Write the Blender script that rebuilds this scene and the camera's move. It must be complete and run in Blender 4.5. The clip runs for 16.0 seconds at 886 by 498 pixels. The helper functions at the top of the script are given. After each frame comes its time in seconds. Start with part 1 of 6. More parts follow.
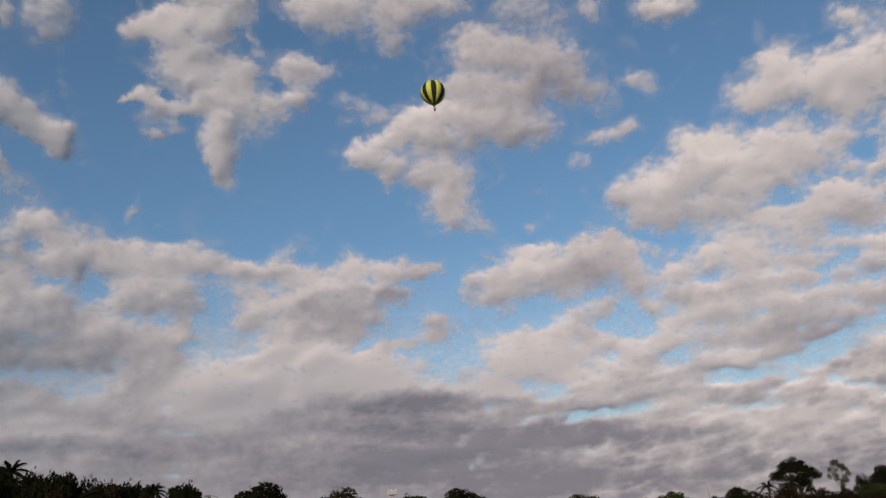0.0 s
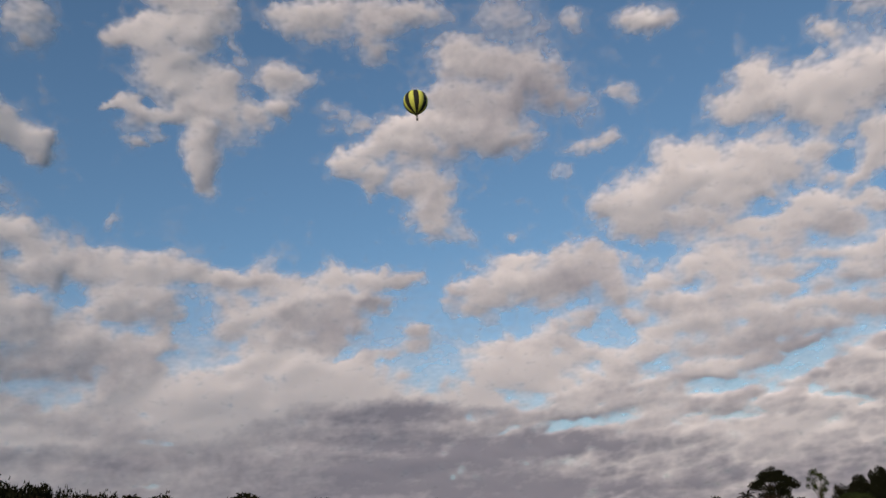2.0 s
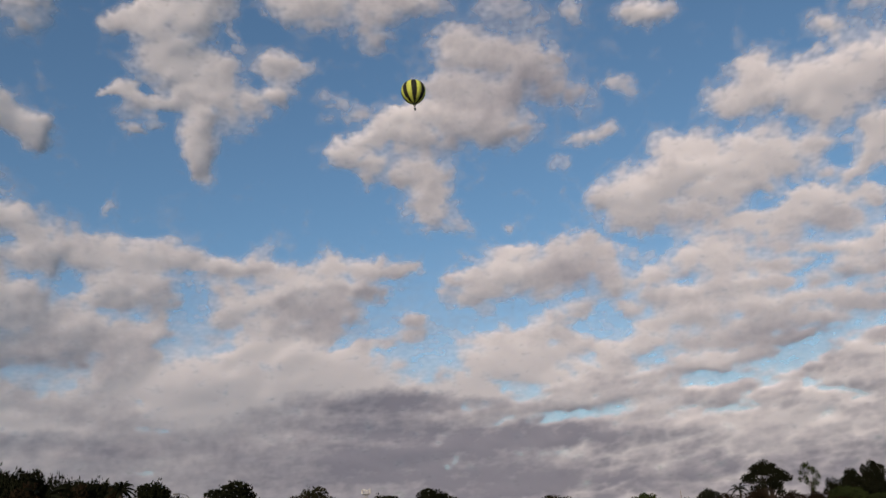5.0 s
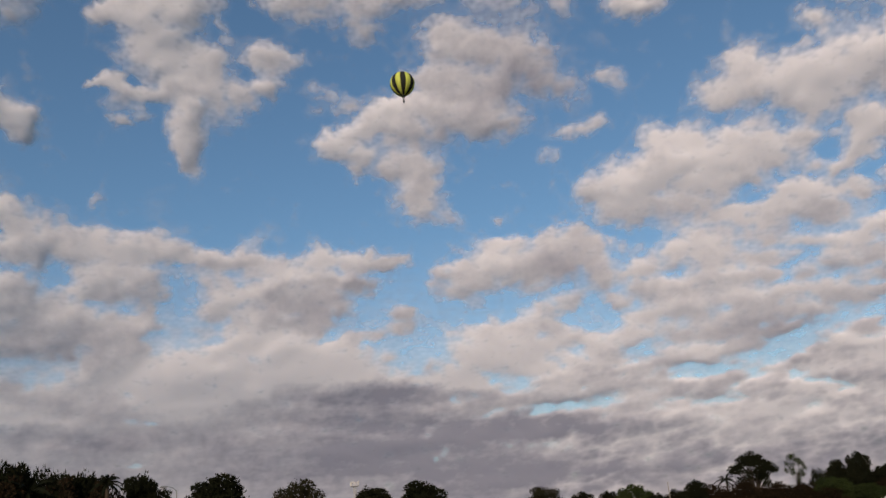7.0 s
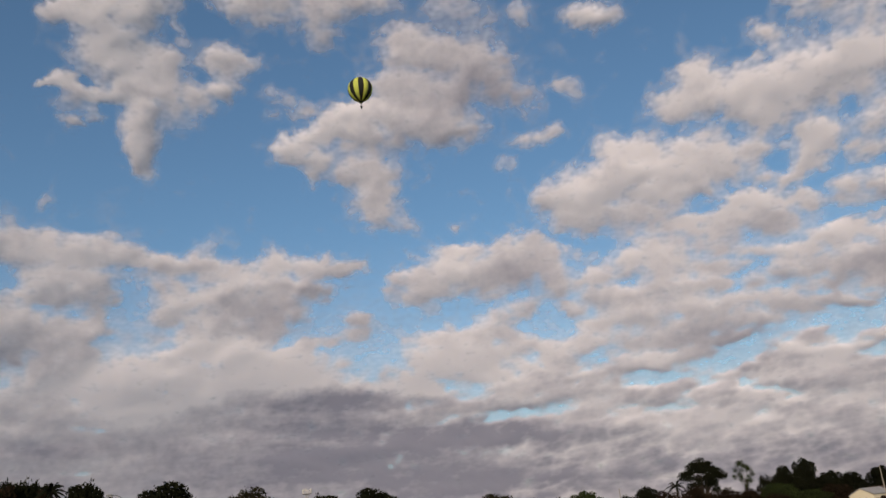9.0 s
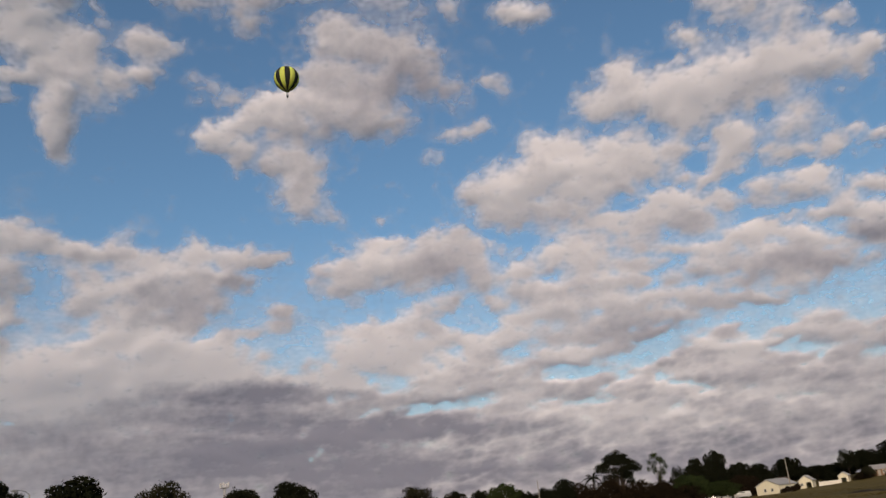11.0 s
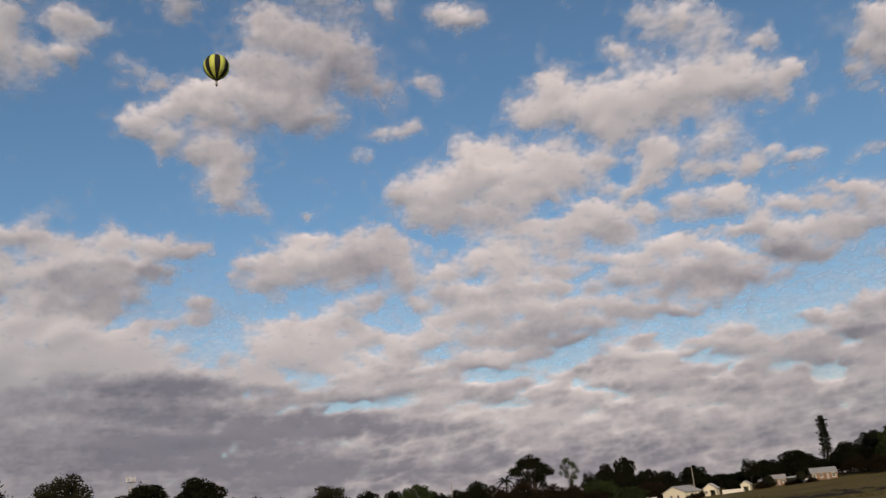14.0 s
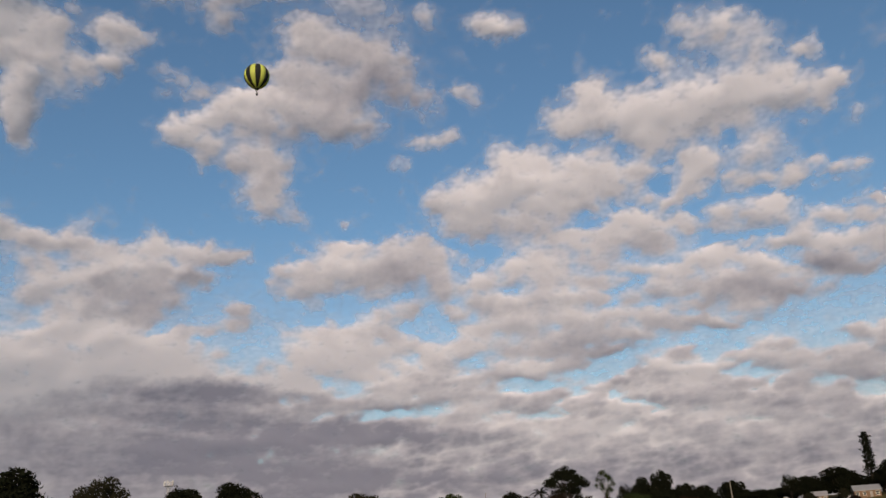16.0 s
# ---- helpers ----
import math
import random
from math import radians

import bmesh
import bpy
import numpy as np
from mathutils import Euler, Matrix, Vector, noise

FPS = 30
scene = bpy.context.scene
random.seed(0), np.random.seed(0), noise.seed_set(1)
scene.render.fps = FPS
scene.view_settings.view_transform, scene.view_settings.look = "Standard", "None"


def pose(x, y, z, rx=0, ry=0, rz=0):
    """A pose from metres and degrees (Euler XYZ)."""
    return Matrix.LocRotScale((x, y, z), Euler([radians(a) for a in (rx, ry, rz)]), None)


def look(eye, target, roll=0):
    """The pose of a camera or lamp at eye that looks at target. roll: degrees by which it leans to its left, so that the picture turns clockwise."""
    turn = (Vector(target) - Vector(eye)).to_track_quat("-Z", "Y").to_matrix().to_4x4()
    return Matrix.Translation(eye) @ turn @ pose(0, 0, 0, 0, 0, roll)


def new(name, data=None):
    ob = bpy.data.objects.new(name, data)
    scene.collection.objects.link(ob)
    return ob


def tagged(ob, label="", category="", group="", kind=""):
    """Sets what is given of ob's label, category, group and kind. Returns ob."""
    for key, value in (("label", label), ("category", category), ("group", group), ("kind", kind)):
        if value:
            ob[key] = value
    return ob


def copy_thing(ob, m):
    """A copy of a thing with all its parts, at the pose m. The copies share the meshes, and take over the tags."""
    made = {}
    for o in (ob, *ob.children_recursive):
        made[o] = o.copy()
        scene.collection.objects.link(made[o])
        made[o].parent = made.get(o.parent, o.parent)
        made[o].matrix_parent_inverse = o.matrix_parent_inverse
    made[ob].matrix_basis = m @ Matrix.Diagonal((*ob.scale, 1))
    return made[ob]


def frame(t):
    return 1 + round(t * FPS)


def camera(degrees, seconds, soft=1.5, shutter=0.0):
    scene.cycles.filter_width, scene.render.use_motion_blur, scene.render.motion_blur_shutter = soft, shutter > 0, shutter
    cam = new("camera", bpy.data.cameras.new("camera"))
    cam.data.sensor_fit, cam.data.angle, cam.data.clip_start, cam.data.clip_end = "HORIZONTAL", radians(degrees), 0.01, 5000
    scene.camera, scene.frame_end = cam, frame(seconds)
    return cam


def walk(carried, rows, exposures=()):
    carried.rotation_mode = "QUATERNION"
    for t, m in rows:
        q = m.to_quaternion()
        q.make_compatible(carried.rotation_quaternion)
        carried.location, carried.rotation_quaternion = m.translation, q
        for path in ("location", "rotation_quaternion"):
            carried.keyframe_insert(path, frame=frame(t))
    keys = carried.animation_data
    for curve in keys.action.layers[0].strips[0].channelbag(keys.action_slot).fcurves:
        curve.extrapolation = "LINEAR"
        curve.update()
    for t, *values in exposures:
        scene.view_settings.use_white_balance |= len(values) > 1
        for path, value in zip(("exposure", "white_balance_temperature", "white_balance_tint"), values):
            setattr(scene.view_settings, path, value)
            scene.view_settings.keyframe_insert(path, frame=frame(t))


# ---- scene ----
cam = camera(54.1, 16.0)

# seconds, then tilt, lean and heading in degrees; the carrier drifts a step to the east
PATH = [
    (0.0, 109.08, 5.32, 3.97), (0.5, 110.06, 5.87, 3.66), (1.0, 110.25, 5.75, 3.45), (1.5, 109.85, 5.66, 3.05), (2.0, 109.59, 5.49, 2.79),
    (2.5, 109.61, 5.45, 2.78), (3.0, 109.39, 5.44, 2.80), (3.5, 109.11, 5.31, 2.73), (4.0, 108.99, 5.00, 2.68), (6.5, 108.67, 5.18, 1.97),
    (7.0, 108.36, 5.18, 1.71), (7.5, 108.14, 5.30, 1.14), (8.0, 108.26, 5.44, 0.50), (8.5, 108.41, 5.38, -0.17), (9.0, 108.53, 5.51, -1.21),
    (11.5, 107.24, 5.94, -7.78), (12.0, 106.97, 5.77, -9.36), (12.5, 106.99, 5.74, -10.62), (13.0, 106.86, 5.57, -11.64), (13.5, 106.80, 5.39, -12.06),
    (14.0, 107.09, 4.95, -11.74), (14.5, 107.22, 4.48, -11.06), (15.0, 107.34, 4.22, -10.54), (15.5, 107.65, 3.95, -10.08), (16.0, 107.85, 3.75, -9.56),
]
walk(cam, [(t, pose(-0.75 + 0.094 * t, 0, 1.6, rx, ry, rz)) for t, rx, ry, rz in PATH])

# ---- sky, sun and light ----
SUN_AZIMUTH, SUN_HEIGHT = -164.0, 25.0   # degrees from +y towards +x, and above the horizon
world = bpy.data.worlds.new("sky")
scene.world = world
world.use_nodes = True
wn = world.node_tree
sky = wn.nodes.new("ShaderNodeTexSky")
sky.sky_type = "NISHITA"
sky.sun_disc = False
sky.sun_elevation = radians(SUN_HEIGHT)
sky.sun_rotation = radians(SUN_AZIMUTH)
sky.air_density, sky.dust_density, sky.ozone_density = 1.0, 1.2, 0.6
tint = wn.nodes.new("ShaderNodeMix")   # moist air: a little less red
tint.data_type, tint.blend_type = "RGBA", "MULTIPLY"
tint.inputs["Factor"].default_value = 1
tint.inputs["B"].default_value = (0.77, 1.0, 1.12, 1)
wn.links.new(sky.outputs[0], tint.inputs["A"])
wn.links.new(tint.outputs["Result"], wn.nodes["Background"].inputs[0])
wn.nodes["Background"].inputs[1].default_value = 0.094

sun = new("sun", bpy.data.lights.new("sun", "SUN"))
sun.data.energy, sun.data.angle, sun.data.color = 4.95, radians(2), (1.0, 0.775, 0.59)
sa, se = radians(SUN_AZIMUTH), radians(SUN_HEIGHT)
sun.matrix_world = look((0, 0, 0), (-math.sin(sa) * math.cos(se), -math.cos(sa) * math.cos(se), -math.sin(se)))


# ---- materials ----
def material(name, colour, rough=0.8, vary=0.25, scale=1.0, bump=0.0, metal=0.0, island=0.0, translucent=0.0):
    """A surface whose colour wanders at two scales, with fine relief."""
    m = bpy.data.materials.new(name)
    m.use_nodes = True
    nt = m.node_tree
    bsdf = nt.nodes["Principled BSDF"]
    co = nt.nodes.new("ShaderNodeTexCoord")
    big, fine = nt.nodes.new("ShaderNodeTexNoise"), nt.nodes.new("ShaderNodeTexNoise")
    big.inputs["Scale"].default_value, fine.inputs["Scale"].default_value = 0.6 * scale, 7.0 * scale
    fine.inputs["Detail"].default_value = 6
    for n in (big, fine):
        nt.links.new(co.outputs["Object"], n.inputs["Vector"])
    add = nt.nodes.new("ShaderNodeMath")
    add.operation = "ADD"
    nt.links.new(big.outputs["Fac"], add.inputs[0])
    nt.links.new(fine.outputs["Fac"], add.inputs[1])
    value = add.outputs[0]
    if island:
        geo = nt.nodes.new("ShaderNodeNewGeometry")
        mul = nt.nodes.new("ShaderNodeMath")
        mul.operation = "MULTIPLY_ADD"
        mul.inputs[1].default_value = island
        nt.links.new(geo.outputs["Random Per Island"], mul.inputs[0])
        nt.links.new(value, mul.inputs[2])
        value = mul.outputs[0]
    ramp = nt.nodes.new("ShaderNodeMapRange")
    ramp.inputs["From Min"].default_value, ramp.inputs["From Max"].default_value = 0.6, 1.4 + island
    ramp.inputs["To Min"].default_value, ramp.inputs["To Max"].default_value = 1 - vary, 1 + vary
    nt.links.new(value, ramp.inputs["Value"])
    mix = nt.nodes.new("ShaderNodeMix")
    mix.data_type, mix.blend_type = "RGBA", "MULTIPLY"
    mix.inputs["Factor"].default_value = 1
    mix.inputs["A"].default_value = (*colour, 1)
    nt.links.new(ramp.outputs[0], mix.inputs["B"])
    nt.links.new(mix.outputs["Result"], bsdf.inputs["Base Color"])
    bsdf.inputs["Roughness"].default_value = rough
    bsdf.inputs["Metallic"].default_value = metal
    bsdf.inputs["Specular IOR Level"].default_value = 0.5 if rough < 0.55 else 0.04 if island else 0.15
    if bump:
        bp = nt.nodes.new("ShaderNodeBump")
        bp.inputs["Strength"].default_value, bp.inputs["Distance"].default_value = bump, 0.02
        nt.links.new(fine.outputs["Fac"], bp.inputs["Height"])
        nt.links.new(bp.outputs[0], bsdf.inputs["Normal"])
    if translucent:
        tl, ms = nt.nodes.new("ShaderNodeBsdfTranslucent"), nt.nodes.new("ShaderNodeMixShader")
        ms.inputs[0].default_value = translucent
        nt.links.new(mix.outputs["Result"], tl.inputs["Color"])
        nt.links.new(bsdf.outputs[0], ms.inputs[1])
        nt.links.new(tl.outputs[0], ms.inputs[2])
        nt.links.new(ms.outputs[0], nt.nodes["Material Output"].inputs["Surface"])
    return m


BARK = material("bark", (0.035, 0.027, 0.021), 0.9, 0.35, 1.5, 0.6)
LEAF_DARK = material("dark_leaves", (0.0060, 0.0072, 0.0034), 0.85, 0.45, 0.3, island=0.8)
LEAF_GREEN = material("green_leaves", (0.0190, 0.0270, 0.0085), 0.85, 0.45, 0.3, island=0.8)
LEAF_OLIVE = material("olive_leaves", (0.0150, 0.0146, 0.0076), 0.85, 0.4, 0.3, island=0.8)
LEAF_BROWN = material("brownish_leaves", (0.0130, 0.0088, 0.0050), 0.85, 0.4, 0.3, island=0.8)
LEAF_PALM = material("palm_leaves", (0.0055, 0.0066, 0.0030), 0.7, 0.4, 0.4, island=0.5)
WALL_CREAM = material("cream_paint", (0.42, 0.385, 0.29), 0.8, 0.08, 0.4, 0.2)
WALL_TAN = material("tan_brick", (0.125, 0.075, 0.045), 0.8, 0.12, 0.4, 0.2)
TRIM_WHITE = material("white_paint", (0.42, 0.395, 0.345), 0.6, 0.06, 0.5, 0.1)
ROOF_METAL = material("pale_metal_roof", (0.24, 0.235, 0.23), 0.6, 0.12, 0.5, 0.1, 0.3)
ROOF_SHINGLE = material("grey_shingle", (0.20, 0.19, 0.19), 0.9, 0.2, 0.8, 0.4)
ROOF_BROWN = material("brown_shingle", (0.065, 0.047, 0.037), 0.9, 0.2, 0.8, 0.4)
GLASS_DARK = material("window_glass", (0.03, 0.035, 0.04), 0.08, 0.1, 0.5)
WOOD_POLE = material("weathered_pole", (0.21, 0.19, 0.165), 0.9, 0.25, 1.0, 0.5)
STEEL_GREY = material("galvanised_steel", (0.20, 0.20, 0.20), 0.5, 0.15, 1.0, 0.1, 0.7)
MAST_WHITE = material("white_mast_paint", (0.34, 0.33, 0.33), 0.6, 0.15, 1.0, 0.1)
CAR_WHITE = material("white_car_paint", (0.20, 0.20, 0.20), 0.25, 0.04, 0.5)
CAR_DARK = material("dark_car_paint", (0.05, 0.055, 0.07), 0.25, 0.05, 0.5)
RUBBER = material("tyre_rubber", (0.025, 0.025, 0.025), 0.9, 0.1, 2.0)
CLOTH_YELLOW = material("yellow_ripstop", (0.70, 0.75, 0.20), 0.6, 0.10, 0.25, 0.3, translucent=0.62)
CLOTH_BLACK = material("black_ripstop", (0.014, 0.015, 0.014), 0.8, 0.2, 0.25, 0.3, translucent=0.15)
ROPE = material("dark_rope", (0.03, 0.03, 0.03), 0.9, 0.1, 4.0)
SEAT_DARK = material("dark_seat_cloth", (0.03, 0.035, 0.05), 0.85, 0.2, 3.0, 0.3)
SOIL = material("dark_turned_soil", (0.012, 0.009, 0.006), 0.95, 0.4, 0.8, 0.8)
GRASS_BLADE = material("dry_grass_blades", (0.040, 0.031, 0.009), 0.8, 0.4, 0.05, island=0.8)


def ground_material():
    m = bpy.data.materials.new("mown_field")
    m.use_nodes = True
    nt = m.node_tree
    bsdf = nt.nodes["Principled BSDF"]
    bsdf.inputs["Roughness"].default_value = 0.95
    bsdf.inputs["Specular IOR Level"].default_value = 0.1
    co = nt.nodes.new("ShaderNodeTexCoord")
    values = []
    for scale, stretch, turn in ((0.012, 1, 0), (0.10, 1, 0), (0.045, 0.12, 24), (3.0, 1, 0)):
        mp, n = nt.nodes.new("ShaderNodeMapping"), nt.nodes.new("ShaderNodeTexNoise")
        mp.inputs["Rotation"].default_value = (0, 0, radians(turn))
        mp.inputs["Scale"].default_value = (stretch, 1, 1)
        n.inputs["Scale"].default_value, n.inputs["Detail"].default_value = scale, 5
        nt.links.new(co.outputs["Object"], mp.inputs[0])
        nt.links.new(mp.outputs[0], n.inputs["Vector"])
        values.append(n.outputs["Fac"])
    total = values[0]
    for v in values[1:]:
        a = nt.nodes.new("ShaderNodeMath")
        a.operation = "ADD"
        nt.links.new(total, a.inputs[0])
        nt.links.new(v, a.inputs[1])
        total = a.outputs[0]
    ramp = nt.nodes.new("ShaderNodeValToRGB")
    mr = nt.nodes.new("ShaderNodeMapRange")
    mr.inputs["From Min"].default_value, mr.inputs["From Max"].default_value = 1.55, 2.5
    nt.links.new(total, mr.inputs["Value"])
    nt.links.new(mr.outputs[0], ramp.inputs[0])
    e = ramp.color_ramp.elements
    e[0].color, e[1].color = (0.032, 0.025, 0.006, 1), (0.115, 0.082, 0.021, 1)
    mid = e.new(0.5)
    mid.color = (0.068, 0.051, 0.012, 1)
    nt.links.new(ramp.outputs[0], bsdf.inputs["Base Color"])
    bp = nt.nodes.new("ShaderNodeBump")
    bp.inputs["Distance"].default_value = 0.08
    nt.links.new(values[3], bp.inputs["Height"])
    nt.links.new(bp.outputs[0], bsdf.inputs["Normal"])
    return m


FIELD = ground_material()


def cloud_material():
    """White vapour: scatters light to both sides, and thins out where there is little of it."""
    m = bpy.data.materials.new("cloud_vapour")
    m.use_nodes = True
    nt = m.node_tree
    nt.nodes.remove(nt.nodes["Principled BSDF"])
    at, co, n = (nt.nodes.new("ShaderNode" + k) for k in ("Attribute", "TexCoord", "TexNoise"))
    at.attribute_name = "vapour"
    n.inputs["Scale"].default_value, n.inputs["Detail"].default_value = 0.030, 1
    n.inputs["Roughness"].default_value = 0.52
    flat = nt.nodes.new("ShaderNodeMapping")   # wisps lie level
    flat.inputs["Scale"].default_value = (1, 1, 1.8)
    nt.links.new(co.outputs["Object"], flat.inputs[0])
    nt.links.new(flat.outputs[0], n.inputs["Vector"])
    ma, thin, mr = nt.nodes.new("ShaderNodeMath"), nt.nodes.new("ShaderNodeMath"), nt.nodes.new("ShaderNodeMapRange")
    ma.operation, thin.operation = "MULTIPLY_ADD", "MULTIPLY"
    ma.inputs[1].default_value, ma.inputs[2].default_value = 1.1, 0.45
    nt.links.new(n.outputs["Fac"], ma.inputs[0])
    nt.links.new(ma.outputs[0], thin.inputs[0])
    nt.links.new(at.outputs["Fac"], thin.inputs[1])
    mr.interpolation_type = "SMOOTHSTEP"
    mr.inputs["To Max"].default_value = 0.985
    nt.links.new(thin.outputs[0], mr.inputs["Value"])
    df, tl, tr = (nt.nodes.new("ShaderNodeBsdf" + k) for k in ("Diffuse", "Translucent", "Transparent"))
    # sunlit vapour is near white; the shaded parts are painted lavender grey
    shade_attr, mix = nt.nodes.new("ShaderNodeAttribute"), nt.nodes.new("ShaderNodeMix")
    shade_attr.attribute_name = "cloud_shade"
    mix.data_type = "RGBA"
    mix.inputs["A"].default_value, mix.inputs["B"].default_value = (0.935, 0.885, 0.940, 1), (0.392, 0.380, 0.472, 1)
    nt.links.new(shade_attr.outputs["Fac"], mix.inputs["Factor"])
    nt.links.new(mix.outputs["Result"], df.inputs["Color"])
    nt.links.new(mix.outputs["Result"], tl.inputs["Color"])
    both, out = nt.nodes.new("ShaderNodeMixShader"), nt.nodes.new("ShaderNodeMixShader")
    both.inputs[0].default_value = 0.52
    nt.links.new(df.outputs[0], both.inputs[1])
    nt.links.new(tl.outputs[0], both.inputs[2])
    nt.links.new(mr.outputs[0], out.inputs[0])
    nt.links.new(tr.outputs[0], out.inputs[1])
    nt.links.new(both.outputs[0], out.inputs[2])
    nt.links.new(out.outputs[0], nt.nodes["Material Output"].inputs["Surface"])
    return m


VAPOUR = cloud_material()


# ---- tools ----
def part(name, bm, mat, parent=None, label="", smooth=False):
    """One mesh object out of a bmesh, under a thing or a part."""
    me = bpy.data.meshes.new(name)
    if bm.faces and smooth:
        for f in bm.faces:
            f.smooth = True
    bm.to_mesh(me)
    bm.free()
    me.materials.append(mat)
    ob = new(name, me)
    ob.parent = parent
    if label:
        tagged(ob, label)
    return ob


def thing(name, label, category, group="", kind=""):
    return tagged(new(name), label, category, group, kind)


def box(bm, x0, x1, y0, y1, z0, z1, bevel=0.0):
    made = bmesh.ops.create_cube(bm, size=1)["verts"]
    for v in made:
        v.co = Vector((x0 + (v.co.x + 0.5) * (x1 - x0), y0 + (v.co.y + 0.5) * (y1 - y0), z0 + (v.co.z + 0.5) * (z1 - z0)))
    if bevel:
        bmesh.ops.bevel(bm, geom=list({e for v in made for e in v.link_edges}), offset=bevel, segments=2, affect="EDGES")


def tube(bm, points, radii, sides=7):
    """A tapered tube along points."""
    rings = []
    for i, p in enumerate(points):
        p = Vector(p)
        way = (Vector(points[min(i + 1, len(points) - 1)]) - Vector(points[max(i - 1, 0)])).normalized()
        side = way.cross(Vector((0.31, 0.95, 0.05))).normalized()
        up = side.cross(way)
        rings.append([bm.verts.new(p + radii[i] * (math.cos(a) * side + math.sin(a) * up)) for a in [2 * math.pi * k / sides for k in range(sides)]])
    for a, b in zip(rings, rings[1:]):
        for k in range(sides):
            bm.faces.new((a[k], a[(k + 1) % sides], b[(k + 1) % sides], b[k]))
    bm.faces.new(rings[0][::-1])
    bm.faces.new(rings[-1])


def from_arrays(name, verts, faces, mat, parent=None, label=""):
    me = bpy.data.meshes.new(name)
    me.from_pydata(verts, [], faces)
    me.materials.append(mat)
    ob = new(name, me)
    ob.parent = parent
    if label:
        tagged(ob, label)
    return ob


def at_bearing(azimuth, distance):
    return math.sin(radians(azimuth)) * distance, math.cos(radians(azimuth)) * distance


def rise(x, y):
    """Height of the field: level near by, with a shallow dip and then a lift towards the east."""
    far = min(1, max(0, (math.hypot(x, y) - 110) / 130))
    east = -0.5 * min(1, max(0, (x - 60) / 60)) + 0.052 * max(0, x - 135)
    return far * min(east, 4.5) + 0.12 * noise.noise((x * 0.03, y * 0.03, 0)) * min(1, math.hypot(x, y) / 60)


# ---- ground ----
def build_ground():
    radii = [0, 3, 8, 15, 25, 40, 55, 70, 85, 100, 115, 130, 145, 160, 175, 190, 205, 220, 235, 250, 265, 280, 300, 320, 345, 380, 430, 520, 700, 1100, 2000, 4900]
    verts, faces, n = [(0, 0, rise(0, 0))], [], 144
    for r in radii[1:]:
        for k in range(n):
            x, y = at_bearing(360 * k / n, r)
            verts.append((x, y, rise(x, y)))
    for k in range(n):
        faces.append((0, 1 + (k + 1) % n, 1 + k))
    for i in range(len(radii) - 2):
        a, b = 1 + i * n, 1 + (i + 1) * n
        for k in range(n):
            faces.append((a + k, a + (k + 1) % n, b + (k + 1) % n, b + k))
    ob = from_arrays("ground", verts, faces, FIELD)
    ob.data.shade_smooth()
    tagged(ob, "broad mown field of dry olive brown grass", "ground", kind="structure")


build_ground()


# ---- clouds: banks of puffs, each puff a bearing, an elevation, two half-widths, a tilt (degrees) and its fullness ----
BANKS = []


def bank(name, puffs):
    BANKS.append((name, puffs))


bank("west_veil", [
    (-31.79, 33.42, 0.52, 0.88, 11, 0.85), (-29.33, 33.49, 1.3, 1.48, -23, 0.85), (-28.72, 32.44, 1.06, 0.9, 9, 0.7), (-30.76, 31.5, 1.33, 0.7, 10, 0.4), (-28.99, 28.79, 0.52, 0.3, 8, 0.45)])
bank("west_edge", [
    (-31.31, 28, 1.46, 1.18, -25, 1), (-29.75, 27.37, 1.66, 0.99, -31, 1), (-28.33, 26.49, 1.38, 0.94, -27, 1), (-27.29, 26.62, 0.47, 0.78, 6, 1), (-27.75, 25.46, 0.75, 0.44, 6, 1),
    (-31.19, 24.39, 0.55, 1.61, 28, 0.8), (-30.39, 23.3, 0.7, 0.94, 48, 0.7), (-29.58, 22.53, 0.54, 0.47, 5, 0.6), (-32.84, 28.44, 1.41, 1.3, -13, 1)])
bank("west_top", [
    (-22.98, 33.25, 0.82, 0.46, 16, 1), (-21.82, 33.35, 1.05, 0.84, 5, 1), (-20.85, 34.43, 0.86, 0.67, 5, 0.95), (-19.64, 32.83, 2.13, 1.8, -17, 1), (-18.23, 34.09, 2.02, 1.52, 4, 1),
    (-16.58, 34.94, 1.53, 1.08, 3, 0.9), (-20.42, 31.24, 1.37, 1.12, -27, 1), (-18.84, 31.16, 1.74, 1.4, -18, 1), (-16.86, 30.54, 1.99, 1.06, -8, 1), (-15.64, 30.92, 0.97, 0.7, 1, 1),
    (-17.27, 29.48, 2, 1.05, 2, 1), (-15.69, 28.8, 1.75, 1.13, 1, 1), (-13.59, 29, 0.78, 0.64, 0, 1), (-12.89, 28.28, 0.71, 0.57, 0, 0.7), (-15.32, 27.56, 1.42, 0.88, 21, 0.8),
    (-14.13, 27.32, 1.07, 0.72, 0, 0.5)])
